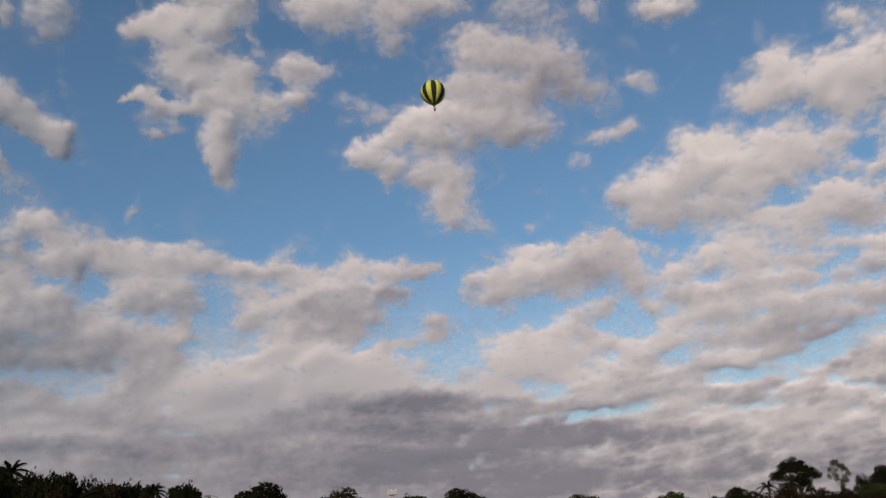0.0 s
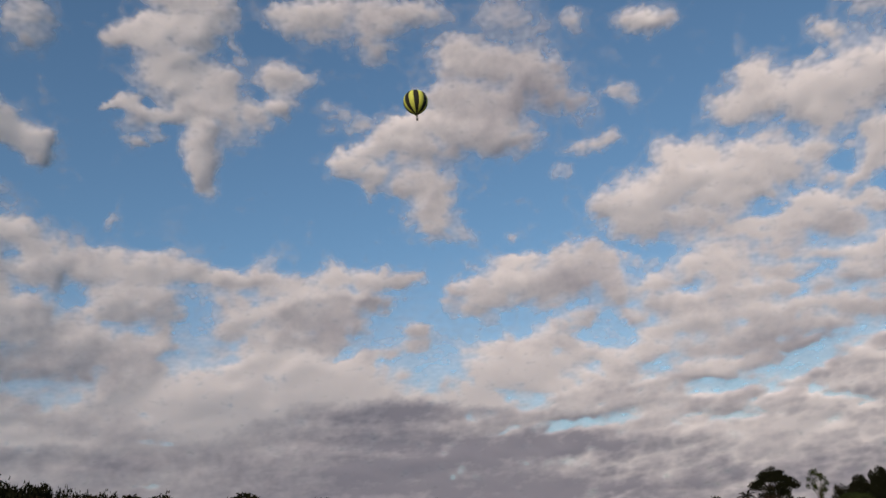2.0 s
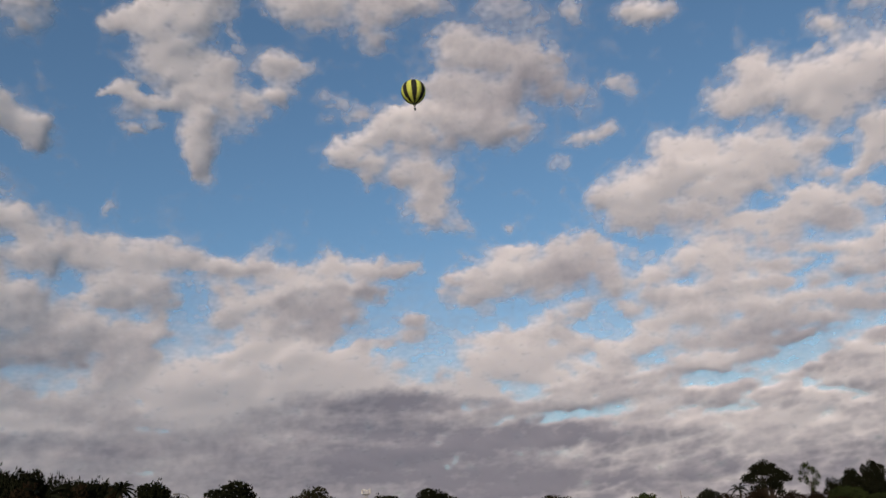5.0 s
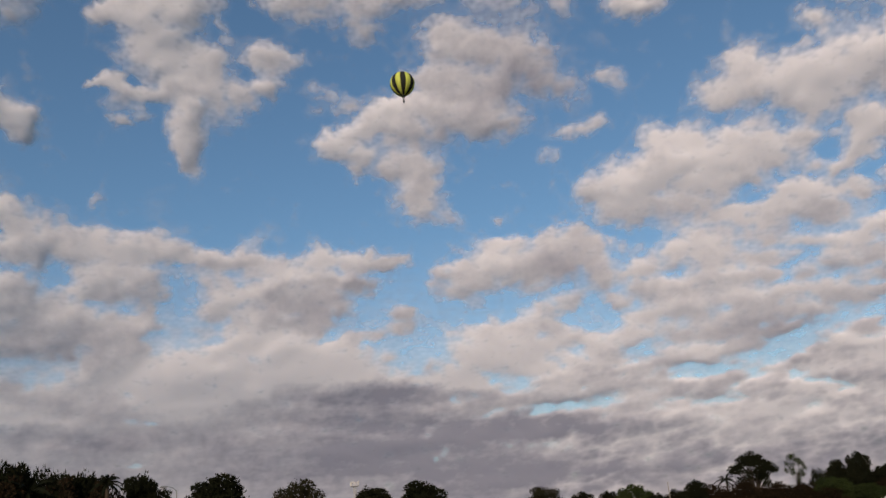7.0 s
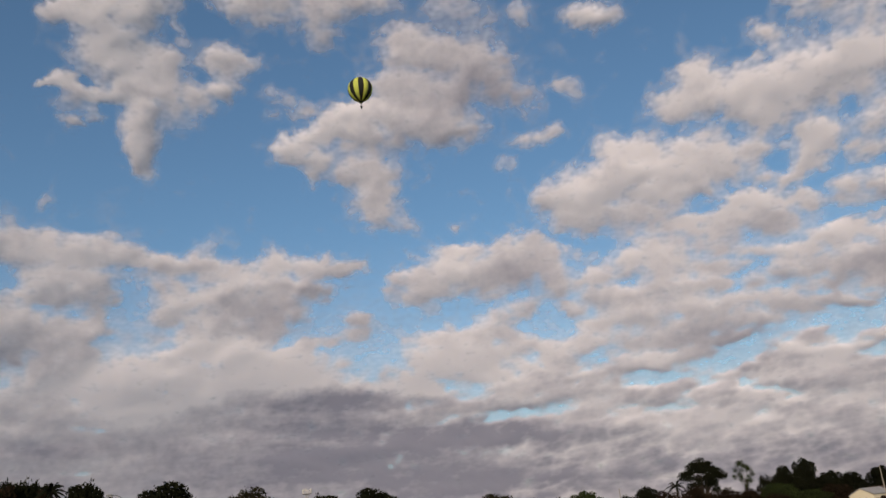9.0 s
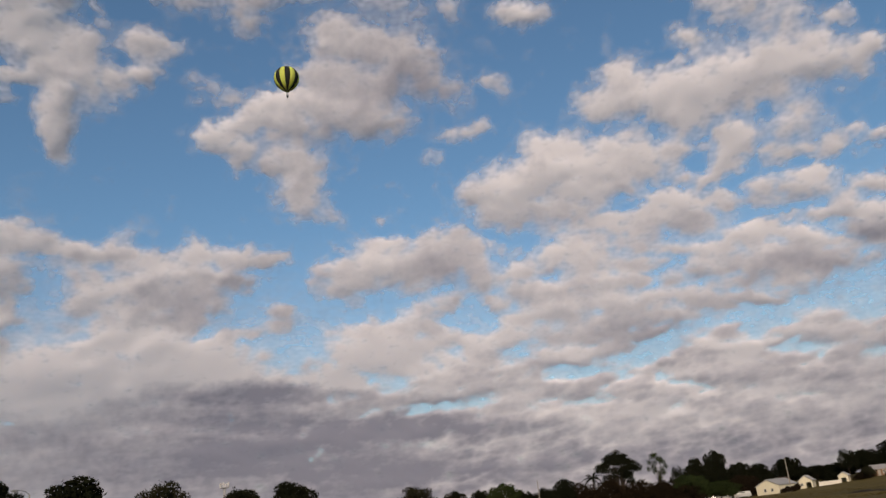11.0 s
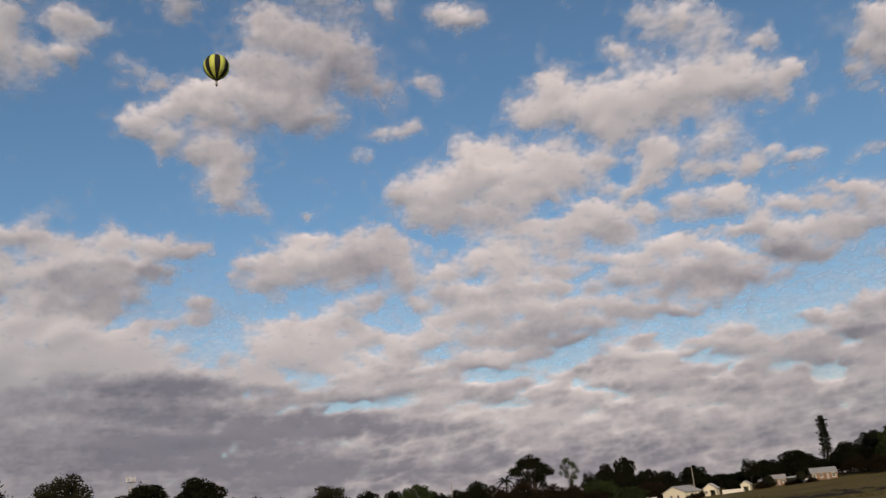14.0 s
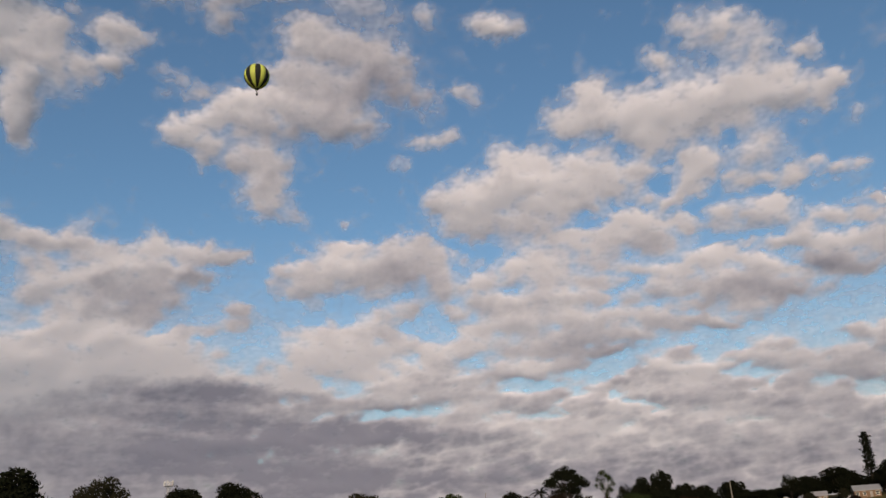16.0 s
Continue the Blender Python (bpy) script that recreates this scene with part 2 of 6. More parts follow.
bank("west_top", [
    (-14.97, 33.09, 0.46, 1.52, 29, 0.7), (-23.61, 28.97, 0.6, 0.3, 25, 1), (-22.5, 29.36, 0.88, 0.4, 25, 1), (-21.46, 28.74, 0.99, 0.49, -23, 1), (-20.01, 28.64, 1.35, 0.49, 3, 1),
    (-18.84, 28.72, 1.02, 0.6, 2, 1), (-21.83, 28.16, 0.67, 0.52, 4, 0.65), (-20.69, 27.73, 0.48, 0.68, 33, 0.75), (-21.66, 26.99, 0.6, 0.39, -7, 0.85), (-20.38, 27.19, 0.74, 0.35, 3, 0.75),
    (-17.09, 28.07, 1.22, 1.06, 1, 1), (-17.42, 26.82, 0.94, 1.43, -4, 1), (-17.31, 25.57, 0.74, 1.25, 11, 1), (-16.86, 24.5, 0.53, 0.89, 21, 0.9), (-16.77, 23.24, 0.42, 0.9, 0, 0.3),
    (-18.01, 35.95, 2.34, 1.33, 4, 1)])
bank("west_small", [
    (-11.73, 31.12, 1.21, 0.99, -1, 1), (-10.28, 30.92, 1.22, 0.6, 9, 0.85), (-12.02, 29.34, 0.89, 0.79, -1, 0.95), (-8.94, 30.89, 0.58, 0.28, -2, 0.4), (-12.48, 28.27, 0.72, 0.72, -1, 0.45),
    (-13.43, 35.17, 1.39, 0.51, 1, 0.45), (-24.11, 27.56, 0.39, 0.62, 5, 0.28), (-23.15, 25.9, 0.39, 0.87, -7, 0.3)])
bank("north_top", [
    (-10.88, 35.04, 1.4, 0.96, 0, 0.95), (-9.16, 35.02, 1.77, 1.24, -1, 1), (-8.29, 33.89, 1.07, 0.7, -2, 0.9), (-7.21, 34.97, 1.14, 0.96, -3, 1), (-4.41, 34.63, 1.79, 1.56, -4, 0.85),
    (-4.97, 33.37, 1.08, 1.26, -4, 0.8), (-2.19, 34.82, 1.79, 0.9, -5, 0.9), (-0.24, 34.65, 1.62, 0.76, -6, 0.8), (-10.16, 32.86, 0.71, 0.7, -1, 0.4), (-5.49, 32.09, 0.25, 0.88, -4, 0.45),
    (5.92, 33.57, 2.5, 1.66, -10, 0.68), (7.19, 32.25, 2.14, 1.04, -11, 0.6), (10.6, 32.93, 0.84, 0.89, -13, 0.72), (4.29, 34.14, 1.07, 0.69, -9, 0.7), (9.38, 31.53, 1.24, 1.04, -12, 0.4)])
bank("middle", [
    (1.88, 32.08, 1.45, 1.06, -8, 1), (3.37, 31.18, 2.9, 1.21, -8, 1), (6.61, 30.19, 2.53, 1.59, -20, 1), (8.53, 28.8, 2.1, 1.48, -30, 0.8), (10.06, 27.53, 1.37, 0.99, -31, 0.6),
    (1, 29.48, 2.2, 1.01, -7, 1), (3.82, 28.59, 2.92, 1.44, -8, 1), (3.14, 26.85, 2.5, 1.46, -8, 1), (5.15, 26.4, 1.45, 1.1, 11, 0.9), (0.34, 27.72, 2.21, 1.46, -7, 1),
    (-2.16, 27.78, 2.03, 1.02, 9, 1), (-2.86, 28.31, 0.74, 0.44, -5, 1), (-3.94, 26.78, 1.85, 0.88, 25, 1), (-1.89, 26.54, 2.22, 1.1, -6, 1), (-5.67, 25.94, 1.66, 0.88, 16, 1),
    (-6.92, 25.72, 1.1, 0.73, -4, 1)])
bank("middle", [
    (-7.69, 25.21, 0.63, 0.44, -3, 0.75), (-5.36, 24.82, 1.11, 1.03, -4, 1), (-5.58, 23.72, 0.44, 0.52, -4, 0.85), (-6.9, 24.99, 0.74, 0.55, -4, 0.95), (-2.42, 25.48, 2.22, 0.88, -5, 0.78),
    (0.52, 25.86, 1.55, 0.92, -7, 0.7), (10.12, 29.97, 1.59, 1.23, -12, 0.42)])
bank("middle_low", [
    (-1.37, 23.82, 2.04, 1.04, -6, 1), (-1.11, 22.49, 1.49, 0.93, -6, 1), (-1.42, 21.59, 1.34, 0.82, -6, 1), (-2.99, 23.97, 1.04, 0.74, -5, 0.95), (-3.07, 21.18, 0.93, 0.56, -5, 0.55),
    (-0.72, 20.58, 1.49, 0.52, -11, 0.85), (0.72, 20.25, 0.97, 0.52, -22, 0.65), (-1.78, 20.12, 1.34, 0.37, -6, 0.6), (0.76, 22.86, 0.74, 1.11, -7, 0.38), (1.78, 19.19, 0.97, 0.3, -27, 0.4)])
bank("middle_scraps", [
    (-7.21, 28.84, 1.31, 0.51, -18, 0.68), (-6.23, 28.03, 1.17, 0.51, -4, 0.72), (-8.2, 27.8, 0.73, 0.36, -3, 0.45), (-5.04, 28.32, 0.55, 0.36, 25, 0.45), (10.24, 24.86, 1.6, 0.54, 4, 0.8),
    (11.66, 25.16, 0.63, 0.54, 29, 0.8), (8.14, 23.59, 0.91, 0.55, -10, 0.68), (6.85, 25.56, 0.73, 0.44, -10, 0.4), (4.15, 19.73, 0.52, 0.37, -8, 0.6), (5.41, 20.23, 0.95, 0.44, 7, 0.4),
    (15.7, 31.94, 1.43, 0.74, -15, 0.95), (17.47, 31.75, 0.87, 0.4, -16, 0.5), (13.04, 30.12, 1.42, 0.51, -43, 0.4), (12.99, 27.98, 0.87, 0.56, -13, 0.75), (13.65, 27.13, 0.87, 0.7, -13, 0.55),
    (15.53, 29.16, 0.68, 0.41, -15, 0.38)])
bank("middle_scraps", [
    (19.27, 30.25, 0.73, 0.4, -17, 0.26), (21.73, 28.71, 0.45, 0.86, -18, 0.45), (22.17, 27.54, 0.38, 0.43, -18, 0.4), (-23.22, 21.87, 0.89, 0.34, 49, 0.62), (-22.64, 22.95, 0.23, 0.88, -8, 0.35),
    (-19.59, 21.78, 0.86, 0.71, 1, 0.34), (-18.77, 22.87, 0.9, 0.32, 11, 0.3), (-17.74, 20.35, 1.05, 0.43, 0, 0.42), (-19.22, 20.89, 0.69, 0.28, -31, 0.4), (-12.84, 19.46, 1.45, 0.66, 18, 0.68),
    (-11.47, 20.03, 0.91, 0.74, -2, 0.5)])
bank("west_bank", [
    (-28.84, 21.24, 1.38, 0.84, 4, 1), (-30.24, 20.4, 0.9, 0.73, 4, 0.9), (-27.79, 20.28, 1.24, 1.02, 3, 1), (-29.69, 19.33, 1.51, 0.94, 4, 0.95), (-26.25, 19.6, 1.91, 1.17, -8, 1),
    (-27.37, 18.59, 1.56, 0.85, 2, 1), (-26.34, 17.88, 0.7, 0.69, 2, 1), (-24.19, 19.18, 1.96, 1.19, 2, 1), (-22.99, 19.91, 0.89, 0.42, 1, 1), (-21.58, 20.15, 0.67, 0.35, 1, 0.6),
    (-20.31, 19.81, 1.7, 0.53, -5, 0.8), (-21.38, 18.74, 2.36, 1.2, 0, 1), (-18.85, 18.92, 2.07, 0.86, -5, 1), (-17.02, 18.54, 1.4, 0.43, -1, 1), (-15.16, 18.1, 1.96, 0.73, -2, 1),
    (-13.2, 18.18, 1.8, 0.51, -2, 1)])
bank("west_bank", [
    (-23.09, 16.96, 1.98, 1.58, 0, 1), (-20.82, 17.14, 2.03, 1.42, 0, 1), (-23.93, 16.26, 1.04, 0.7, 0, 1), (-19.75, 15.46, 0.89, 0.85, -1, 0.95), (-20.44, 14.41, 1.42, 0.71, -1, 1),
    (-17.58, 17.72, 1.75, 0.5, -1, 0.75), (-28.66, 15.67, 3.05, 2.35, 1, 1), (-25.39, 14.87, 2.87, 1.89, 0, 1), (-22.34, 14.16, 2.82, 1.68, -1, 1), (-27.25, 13, 4.02, 1.01, 0, 1),
    (-21.96, 12.24, 1.82, 1.56, -2, 1), (-30.64, 17.11, 1.77, 1.33, 3, 1), (-30.09, 18.13, 1.79, 0.83, 3, 0.85), (-32.05, 19.34, 1.74, 1.97, 4, 1), (-31.63, 14.11, 2.6, 2.28, 1, 1)])
bank("north_bank", [
    (-8.65, 18.18, 1.11, 0.82, -4, 1), (-11.01, 17.57, 1.31, 0.74, -3, 1), (-5.95, 17.85, 2.23, 0.63, -4, 1), (-3.8, 17.76, 1.12, 0.41, 0, 1), (-2.78, 18.04, 0.45, 0.3, 15, 0.68),
    (-7.98, 16.69, 2.88, 1.04, -4, 1), (-11.83, 16.36, 2.54, 1.4, -3, 1), (-9.59, 15.5, 2.57, 1.4, -4, 1), (-14.47, 15.93, 1.61, 1.24, -2, 1), (-15.6, 15.06, 1.06, 0.73, 29, 1),
    (-12.65, 14.57, 2.17, 1.28, -3, 1), (-5.86, 16.43, 1.49, 0.74, -5, 0.85), (-9.49, 13.94, 2.2, 1.03, -4, 1), (-5.29, 14, 0.96, 0.67, -5, 0.55), (-7.33, 14.98, 1.48, 0.92, -4, 0.8)])
bank("north_small", [
    (-2.96, 14.25, 0.93, 0.56, -5, 1), (-3.42, 13.47, 1.19, 0.55, -5, 0.95), (-1.99, 13.56, 1.11, 0.37, -6, 0.6), (-0.19, 13.16, 0.74, 0.37, -6, 0.6), (7.9, 13.93, 1.26, 0.77, -8, 0.95),
    (6.71, 13.53, 0.91, 0.51, -8, 0.7)])
bank("centre_bank", [
    (1.03, 16.99, 1.86, 0.63, 8, 1), (3.57, 16.99, 2.03, 1.41, -7, 1), (4.7, 18.08, 2.21, 0.52, -3, 1), (6.03, 16.6, 2.19, 1.48, -8, 1), (7.77, 17.84, 1.24, 1.03, 11, 1),
    (8.8, 18.21, 1.26, 0.62, -9, 1), (10.01, 17.5, 1.43, 0.62, -25, 1), (11.55, 17.62, 0.71, 0.33, -20, 0.9), (7.94, 16.52, 2.17, 1.25, -9, 1), (5.84, 15.32, 1.53, 0.74, -8, 0.8),
    (10.21, 16.43, 1.78, 0.88, -9, 0.85), (12.18, 16.96, 1.41, 0.65, -20, 0.65), (0.83, 15.36, 1.3, 0.82, -6, 0.95), (-0.84, 15.98, 0.82, 0.45, -6, 0.7), (2.06, 15.9, 1.48, 0.93, -7, 1),
    (1.51, 14.54, 1.19, 0.56, -7, 0.7)])
bank("low_middle", [
    (2.8, 12.65, 2.76, 0.66, -2, 1), (5.81, 12.54, 1.82, 0.51, -7, 1), (2.22, 11.12, 2.57, 1.46, -6, 1), (0.22, 10.16, 1.47, 0.73, -6, 1), (-0.22, 9.55, 3.12, 0.51, -6, 1),
    (4.49, 11.23, 2.19, 1.28, -7, 1), (7.12, 8.91, 3.39, 1.15, -7, 1), (9.58, 8.42, 2.46, 0.78, -7, 1), (9.1, 9.92, 2.48, 0.86, -8, 1), (6.38, 11.37, 1.81, 0.91, -7, 0.9),
    (11.45, 8.89, 2.08, 0.78, -8, 1), (-9.79, 11.84, 4.73, 2, -4, 1), (-16.39, 11.15, 3.84, 1.95, -3, 1), (-14.18, 13.01, 3.21, 1.08, -3, 1), (-6.03, 11.92, 1.48, 0.92, -5, 0.7),
    (-6.92, 10.16, 4.03, 1.45, -5, 1)])
bank("low_middle", [
    (-3.94, 9.91, 2.21, 0.73, -5, 1)])
bank("east_top", [
    (20.65, 25.19, 1.77, 1.08, 1, 1), (22.55, 25.63, 1.94, 1.51, 0, 1), (22.37, 26.97, 0.97, 0.71, -10, 1), (24.67, 25.07, 2.32, 1.65, -11, 1), (26.98, 24.65, 1.91, 1.88, -12, 1),
    (25.87, 23.33, 1.46, 1.11, -11, 1), (28.99, 24.91, 2.24, 1.79, -2, 1), (30.97, 25.14, 2.2, 1.54, -3, 1), (33.23, 25.05, 2.16, 1.44, -10, 1), (35.03, 24.75, 1.42, 1.23, -16, 1),
    (34.48, 25.59, 1.07, 0.56, -15, 1), (37.09, 24.25, 1.02, 1.02, 5, 1), (38.05, 24.51, 0.75, 0.55, -17, 0.99), (31.57, 23.47, 1.53, 0.7, 2, 0.82), (29.07, 23.38, 2.24, 0.71, 3, 0.86),
    (38.75, 23.76, 0.51, 0.66, -17, 0.54)])
bank("east_veil", [
    (27.06, 28.16, 1.21, 0.65, -12, 0.86), (27.45, 27.12, 0.53, 0.77, -12, 0.64), (29.17, 27.74, 0.58, 0.97, 17, 0.59), (29.91, 29.34, 1.51, 1.02, -43, 0.79), (28.83, 29.92, 0.93, 0.94, -14, 0.64),
    (31.86, 29.24, 1.64, 1.11, -15, 0.89), (32.08, 27.62, 1.28, 1.12, -15, 0.69), (33.84, 27.72, 1.43, 1.26, -16, 0.79), (34.15, 26.59, 1.07, 0.74, -16, 0.64), (36.22, 26.68, 1.06, 0.47, -27, 0.79),
    (37.13, 26.5, 0.42, 0.66, -17, 0.74), (34.47, 28.77, 1.42, 0.55, -16, 0.54), (38.77, 22.4, 0.68, 0.74, -17, 0.59), (39.73, 22.65, 0.43, 0.51, -17, 0.49)])
bank("far_east_veil", [
    (43.64, 25.53, 1.2, 1.56, -20, 1), (42.46, 24.84, 0.8, 0.67, -19, 1), (43.36, 23.87, 1.01, 0.84, -20, 0.84), (41.91, 23.38, 0.71, 0.71, -19, 0.84), (41.47, 26.24, 0.85, 0.71, -20, 0.49),
    (42.34, 22.23, 0.85, 0.42, -29, 0.64), (45.05, 24.71, 1.85, 2.06, -21, 0.99), (43.9, 20.39, 1.23, 0.54, 5, 0.44), (45.05, 22.38, 1.23, 0.7, -20, 0.54)])
bank("east_small", [
    (28.93, 21.66, 1.13, 0.79, -12, 1), (28.58, 20.82, 1.02, 0.99, -12, 1), (28.05, 20, 1.02, 0.83, 20, 1), (26.77, 19.27, 1.15, 0.52, 20, 1), (25.09, 19.56, 0.97, 0.68, 0, 0.74),
    (26.73, 21.16, 0.84, 0.32, -11, 0.69), (32.8, 22.19, 1.05, 1.31, -14, 0.86), (32.04, 21.2, 1.25, 1.16, -13, 0.89), (31.21, 19.86, 1.11, 0.55, -12, 0.89), (32.55, 19.76, 0.91, 0.54, -13, 0.94),
    (34.39, 19.43, 0.99, 0.58, 8, 0.96), (35.83, 18.74, 0.49, 0.34, -14, 0.64), (34.17, 20.91, 1.25, 1.15, -14, 0.54), (35.61, 22.52, 0.78, 0.45, -15, 0.52), (35.06, 21.66, 1.06, 0.53, -14, 0.46),
    (36.08, 19.85, 1.06, 0.49, -25, 0.8)])
bank("east_small", [
    (37.19, 19.37, 1.2, 0.34, -4, 0.9), (38.09, 19.53, 0.51, 0.3, -4, 0.74), (40.36, 18.49, 0.66, 0.66, 18, 0.64), (41.74, 18.81, 0.77, 0.4, 6, 0.7), (39.68, 17.73, 0.46, 0.26, -15, 0.54),
    (38.04, 17.82, 0.51, 0.23, 7, 0.64), (43.16, 18.75, 0.93, 0.36, 0, 0.54)])
bank("east_middle", [
    (10.98, 20.58, 1.2, 0.98, -5, 1), (12.19, 20.67, 1.93, 1.31, -5, 1), (12.66, 19.43, 2.01, 0.98, -6, 1), (9.96, 20.25, 1, 0.53, -5, 0.59), (14.39, 20.64, 2.21, 1.55, -6, 1),
    (15.73, 21.81, 1.92, 1.38, -7, 1), (15.93, 23.42, 1.48, 0.89, -7, 1), (17.76, 21.95, 2.4, 1.46, -7, 1), (18.32, 20.2, 2.2, 1.38, -8, 1), (16.57, 18.91, 2.41, 0.98, -7, 0.96),
    (20.51, 21.59, 2.38, 1.46, -3, 1), (22.46, 21.38, 1.77, 1.37, -9, 1), (24.49, 21.73, 1.36, 0.8, -10, 0.86), (21.07, 20.02, 2.37, 0.73, 2, 0.9), (23.91, 20.64, 1.56, 0.68, 6, 0.82),
    (17.07, 22.85, 1.6, 0.81, -7, 1)])
bank("east_shelf", [
    (24.08, 18.09, 1.81, 0.77, 1, 1), (23.95, 18.48, 1.37, 0.62, -9, 1), (21.86, 17.52, 1.17, 0.52, 2, 1), (19.96, 17.78, 1.66, 0.48, 0, 1), (18.76, 17.64, 0.96, 0.48, -7, 1),
    (22.67, 17.74, 1.46, 0.74, -9, 1), (26.71, 17.84, 1.42, 0.47, -10, 1), (27.27, 17.38, 0.92, 0.51, -10, 1), (21, 16.93, 2.57, 0.59, -8, 0.95), (24.86, 17.04, 2.16, 0.7, -9, 0.92),
    (20.14, 16.34, 2.58, 0.67, -8, 0.85), (27.43, 16.61, 1.06, 0.36, -10, 0.5)])
bank("east_field", [
    (10.67, 15.19, 1.41, 0.78, 5, 1), (9.84, 14.51, 0.74, 0.41, -5, 0.7), (13.02, 15.35, 1.86, 0.63, 4, 1), (15.45, 16.22, 1.12, 0.89, -6, 1), (16.72, 16.98, 1.49, 0.71, -7, 0.88),
    (17.71, 15.59, 2.22, 1.04, -7, 1), (14.43, 14.08, 3.35, 0.71, -6, 1), (11.28, 13.45, 1.3, 0.71, -25, 1), (12.71, 12.38, 1.93, 0.52, 4, 1), (15.45, 12.85, 2.97, 1.26, -6, 1),
    (18.66, 13.98, 2.59, 1.04, -7, 1), (21.07, 14.79, 2.2, 0.63, -3, 0.95), (19.59, 12.37, 2.2, 1.03, -7, 1), (21.29, 13.65, 1.46, 0.41, -8, 0.92), (17.11, 10.81, 4.42, 0.88, -7, 1),
    (11.86, 11.5, 2.23, 0.52, 4, 1)])
bank("east_field", [
    (21.69, 12.48, 1.64, 0.62, -3, 1), (22.43, 11.19, 2.24, 0.7, -8, 1), (19.07, 11.32, 2.2, 0.88, -7, 1), (25.09, 13.85, 1.25, 0.69, -9, 0.88), (23.57, 13.7, 0.9, 0.51, -8, 0.78),
    (24.43, 12.1, 1.61, 0.73, -8, 1), (25.49, 11.36, 1.49, 0.4, -19, 1), (27.27, 11.5, 1.58, 0.43, -9, 1), (28.56, 11.08, 1.45, 0.36, -9, 0.88), (26.41, 10.72, 1.76, 0.32, -8, 0.6),
    (15.81, 9.47, 2.21, 0.88, -6, 1), (18.09, 9.59, 2.21, 0.66, 3, 1), (15.23, 7.69, 1.65, 0.58, -6, 1), (16.91, 7.69, 1.76, 0.36, -1, 0.95), (13.08, 8.57, 1.18, 0.4, -6, 0.7)])
bank("east_ridge", [
    (26.39, 14.91, 2.13, 0.58, -4, 1), (28.31, 15.32, 1.75, 0.72, -10, 1), (29.44, 15.49, 1.63, 0.47, -10, 1), (31.44, 14.62, 1.7, 0.64, -21, 1), (33.07, 13.92, 1.4, 0.46, -22, 1),
    (30.2, 13.75, 3.08, 0.86, -10, 1), (32.16, 12.87, 2.35, 0.85, 0, 1), (28.67, 13.29, 3.13, 0.86, -10, 1), (26.15, 13.51, 1.14, 0.76, -9, 0.9), (30.59, 12.06, 2.04, 0.68, -5, 1),
    (29.77, 11.44, 1.44, 0.32, -9, 0.8), (34.09, 12.15, 1.38, 0.42, 5, 0.82), (35.21, 12.65, 1.05, 0.38, 15, 0.8)])
bank("far_east_ridge", [
    (33.05, 15.54, 1.4, 0.42, -12, 1), (34.13, 15.68, 0.99, 0.56, -12, 1), (35.39, 15.1, 1.94, 0.56, -12, 1), (36.76, 15.12, 1.59, 0.55, -13, 1), (38.73, 15.03, 1.55, 0.61, -2, 1),
    (38.9, 14.33, 1.55, 0.57, 9, 1), (35.86, 14.11, 2.57, 0.69, -12, 1), (36.36, 13.3, 1.91, 0.45, -3, 1), (38.05, 13.47, 1.27, 0.43, 20, 0.9), (40.27, 14.71, 0.84, 0.4, -14, 1),
    (39.7, 13.6, 1, 0.23, 25, 0.6), (41.51, 14.58, 1.18, 0.66, -14, 0.9)])
bank("east_puffs", [
    (32.87, 18.14, 1.27, 0.54, -12, 1), (32.37, 17.48, 1.64, 0.66, -12, 0.99), (29.56, 18.07, 1.05, 0.75, -11, 0.99), (29.95, 17.23, 1.31, 0.51, -11, 0.84), (30.9, 19.27, 0.85, 0.35, -12, 0.64),
    (32.06, 16.82, 1.17, 0.31, -12, 0.64), (31.36, 16.05, 1.18, 0.27, 4, 0.74), (36.08, 16.69, 1.39, 0.57, -13, 1), (34.34, 16.35, 0.92, 0.42, -12, 0.84), (38.01, 16.25, 1.69, 0.53, -14, 0.99),
    (39.2, 17.05, 1.2, 0.41, -14, 0.99), (40.66, 16.34, 1.37, 0.66, -15, 0.99), (40.92, 15.41, 1.23, 0.62, -14, 0.94), (37.57, 17.27, 0.85, 0.38, -14, 0.54), (42.66, 15.48, 1.57, 0.72, -15, 0.94)])
bank("far_east_low", [
    (40.74, 12.64, 0.49, 0.94, 9, 0.75), (39.45, 9.74, 1.3, 0.86, 5, 1), (37.48, 9.39, 1.24, 0.61, -5, 1), (36.23, 9.62, 0.78, 0.49, -10, 1), (38.25, 8.57, 1.75, 0.74, 1, 1),
    (36.29, 8.4, 1.37, 0.49, -10, 1), (34.97, 8.27, 0.99, 0.39, 12, 0.95), (39.42, 7.55, 1.29, 0.77, 1, 1), (41.25, 9.55, 1.68, 1.06, 5, 1), (40.95, 8.27, 1.67, 1.06, 0, 1)])
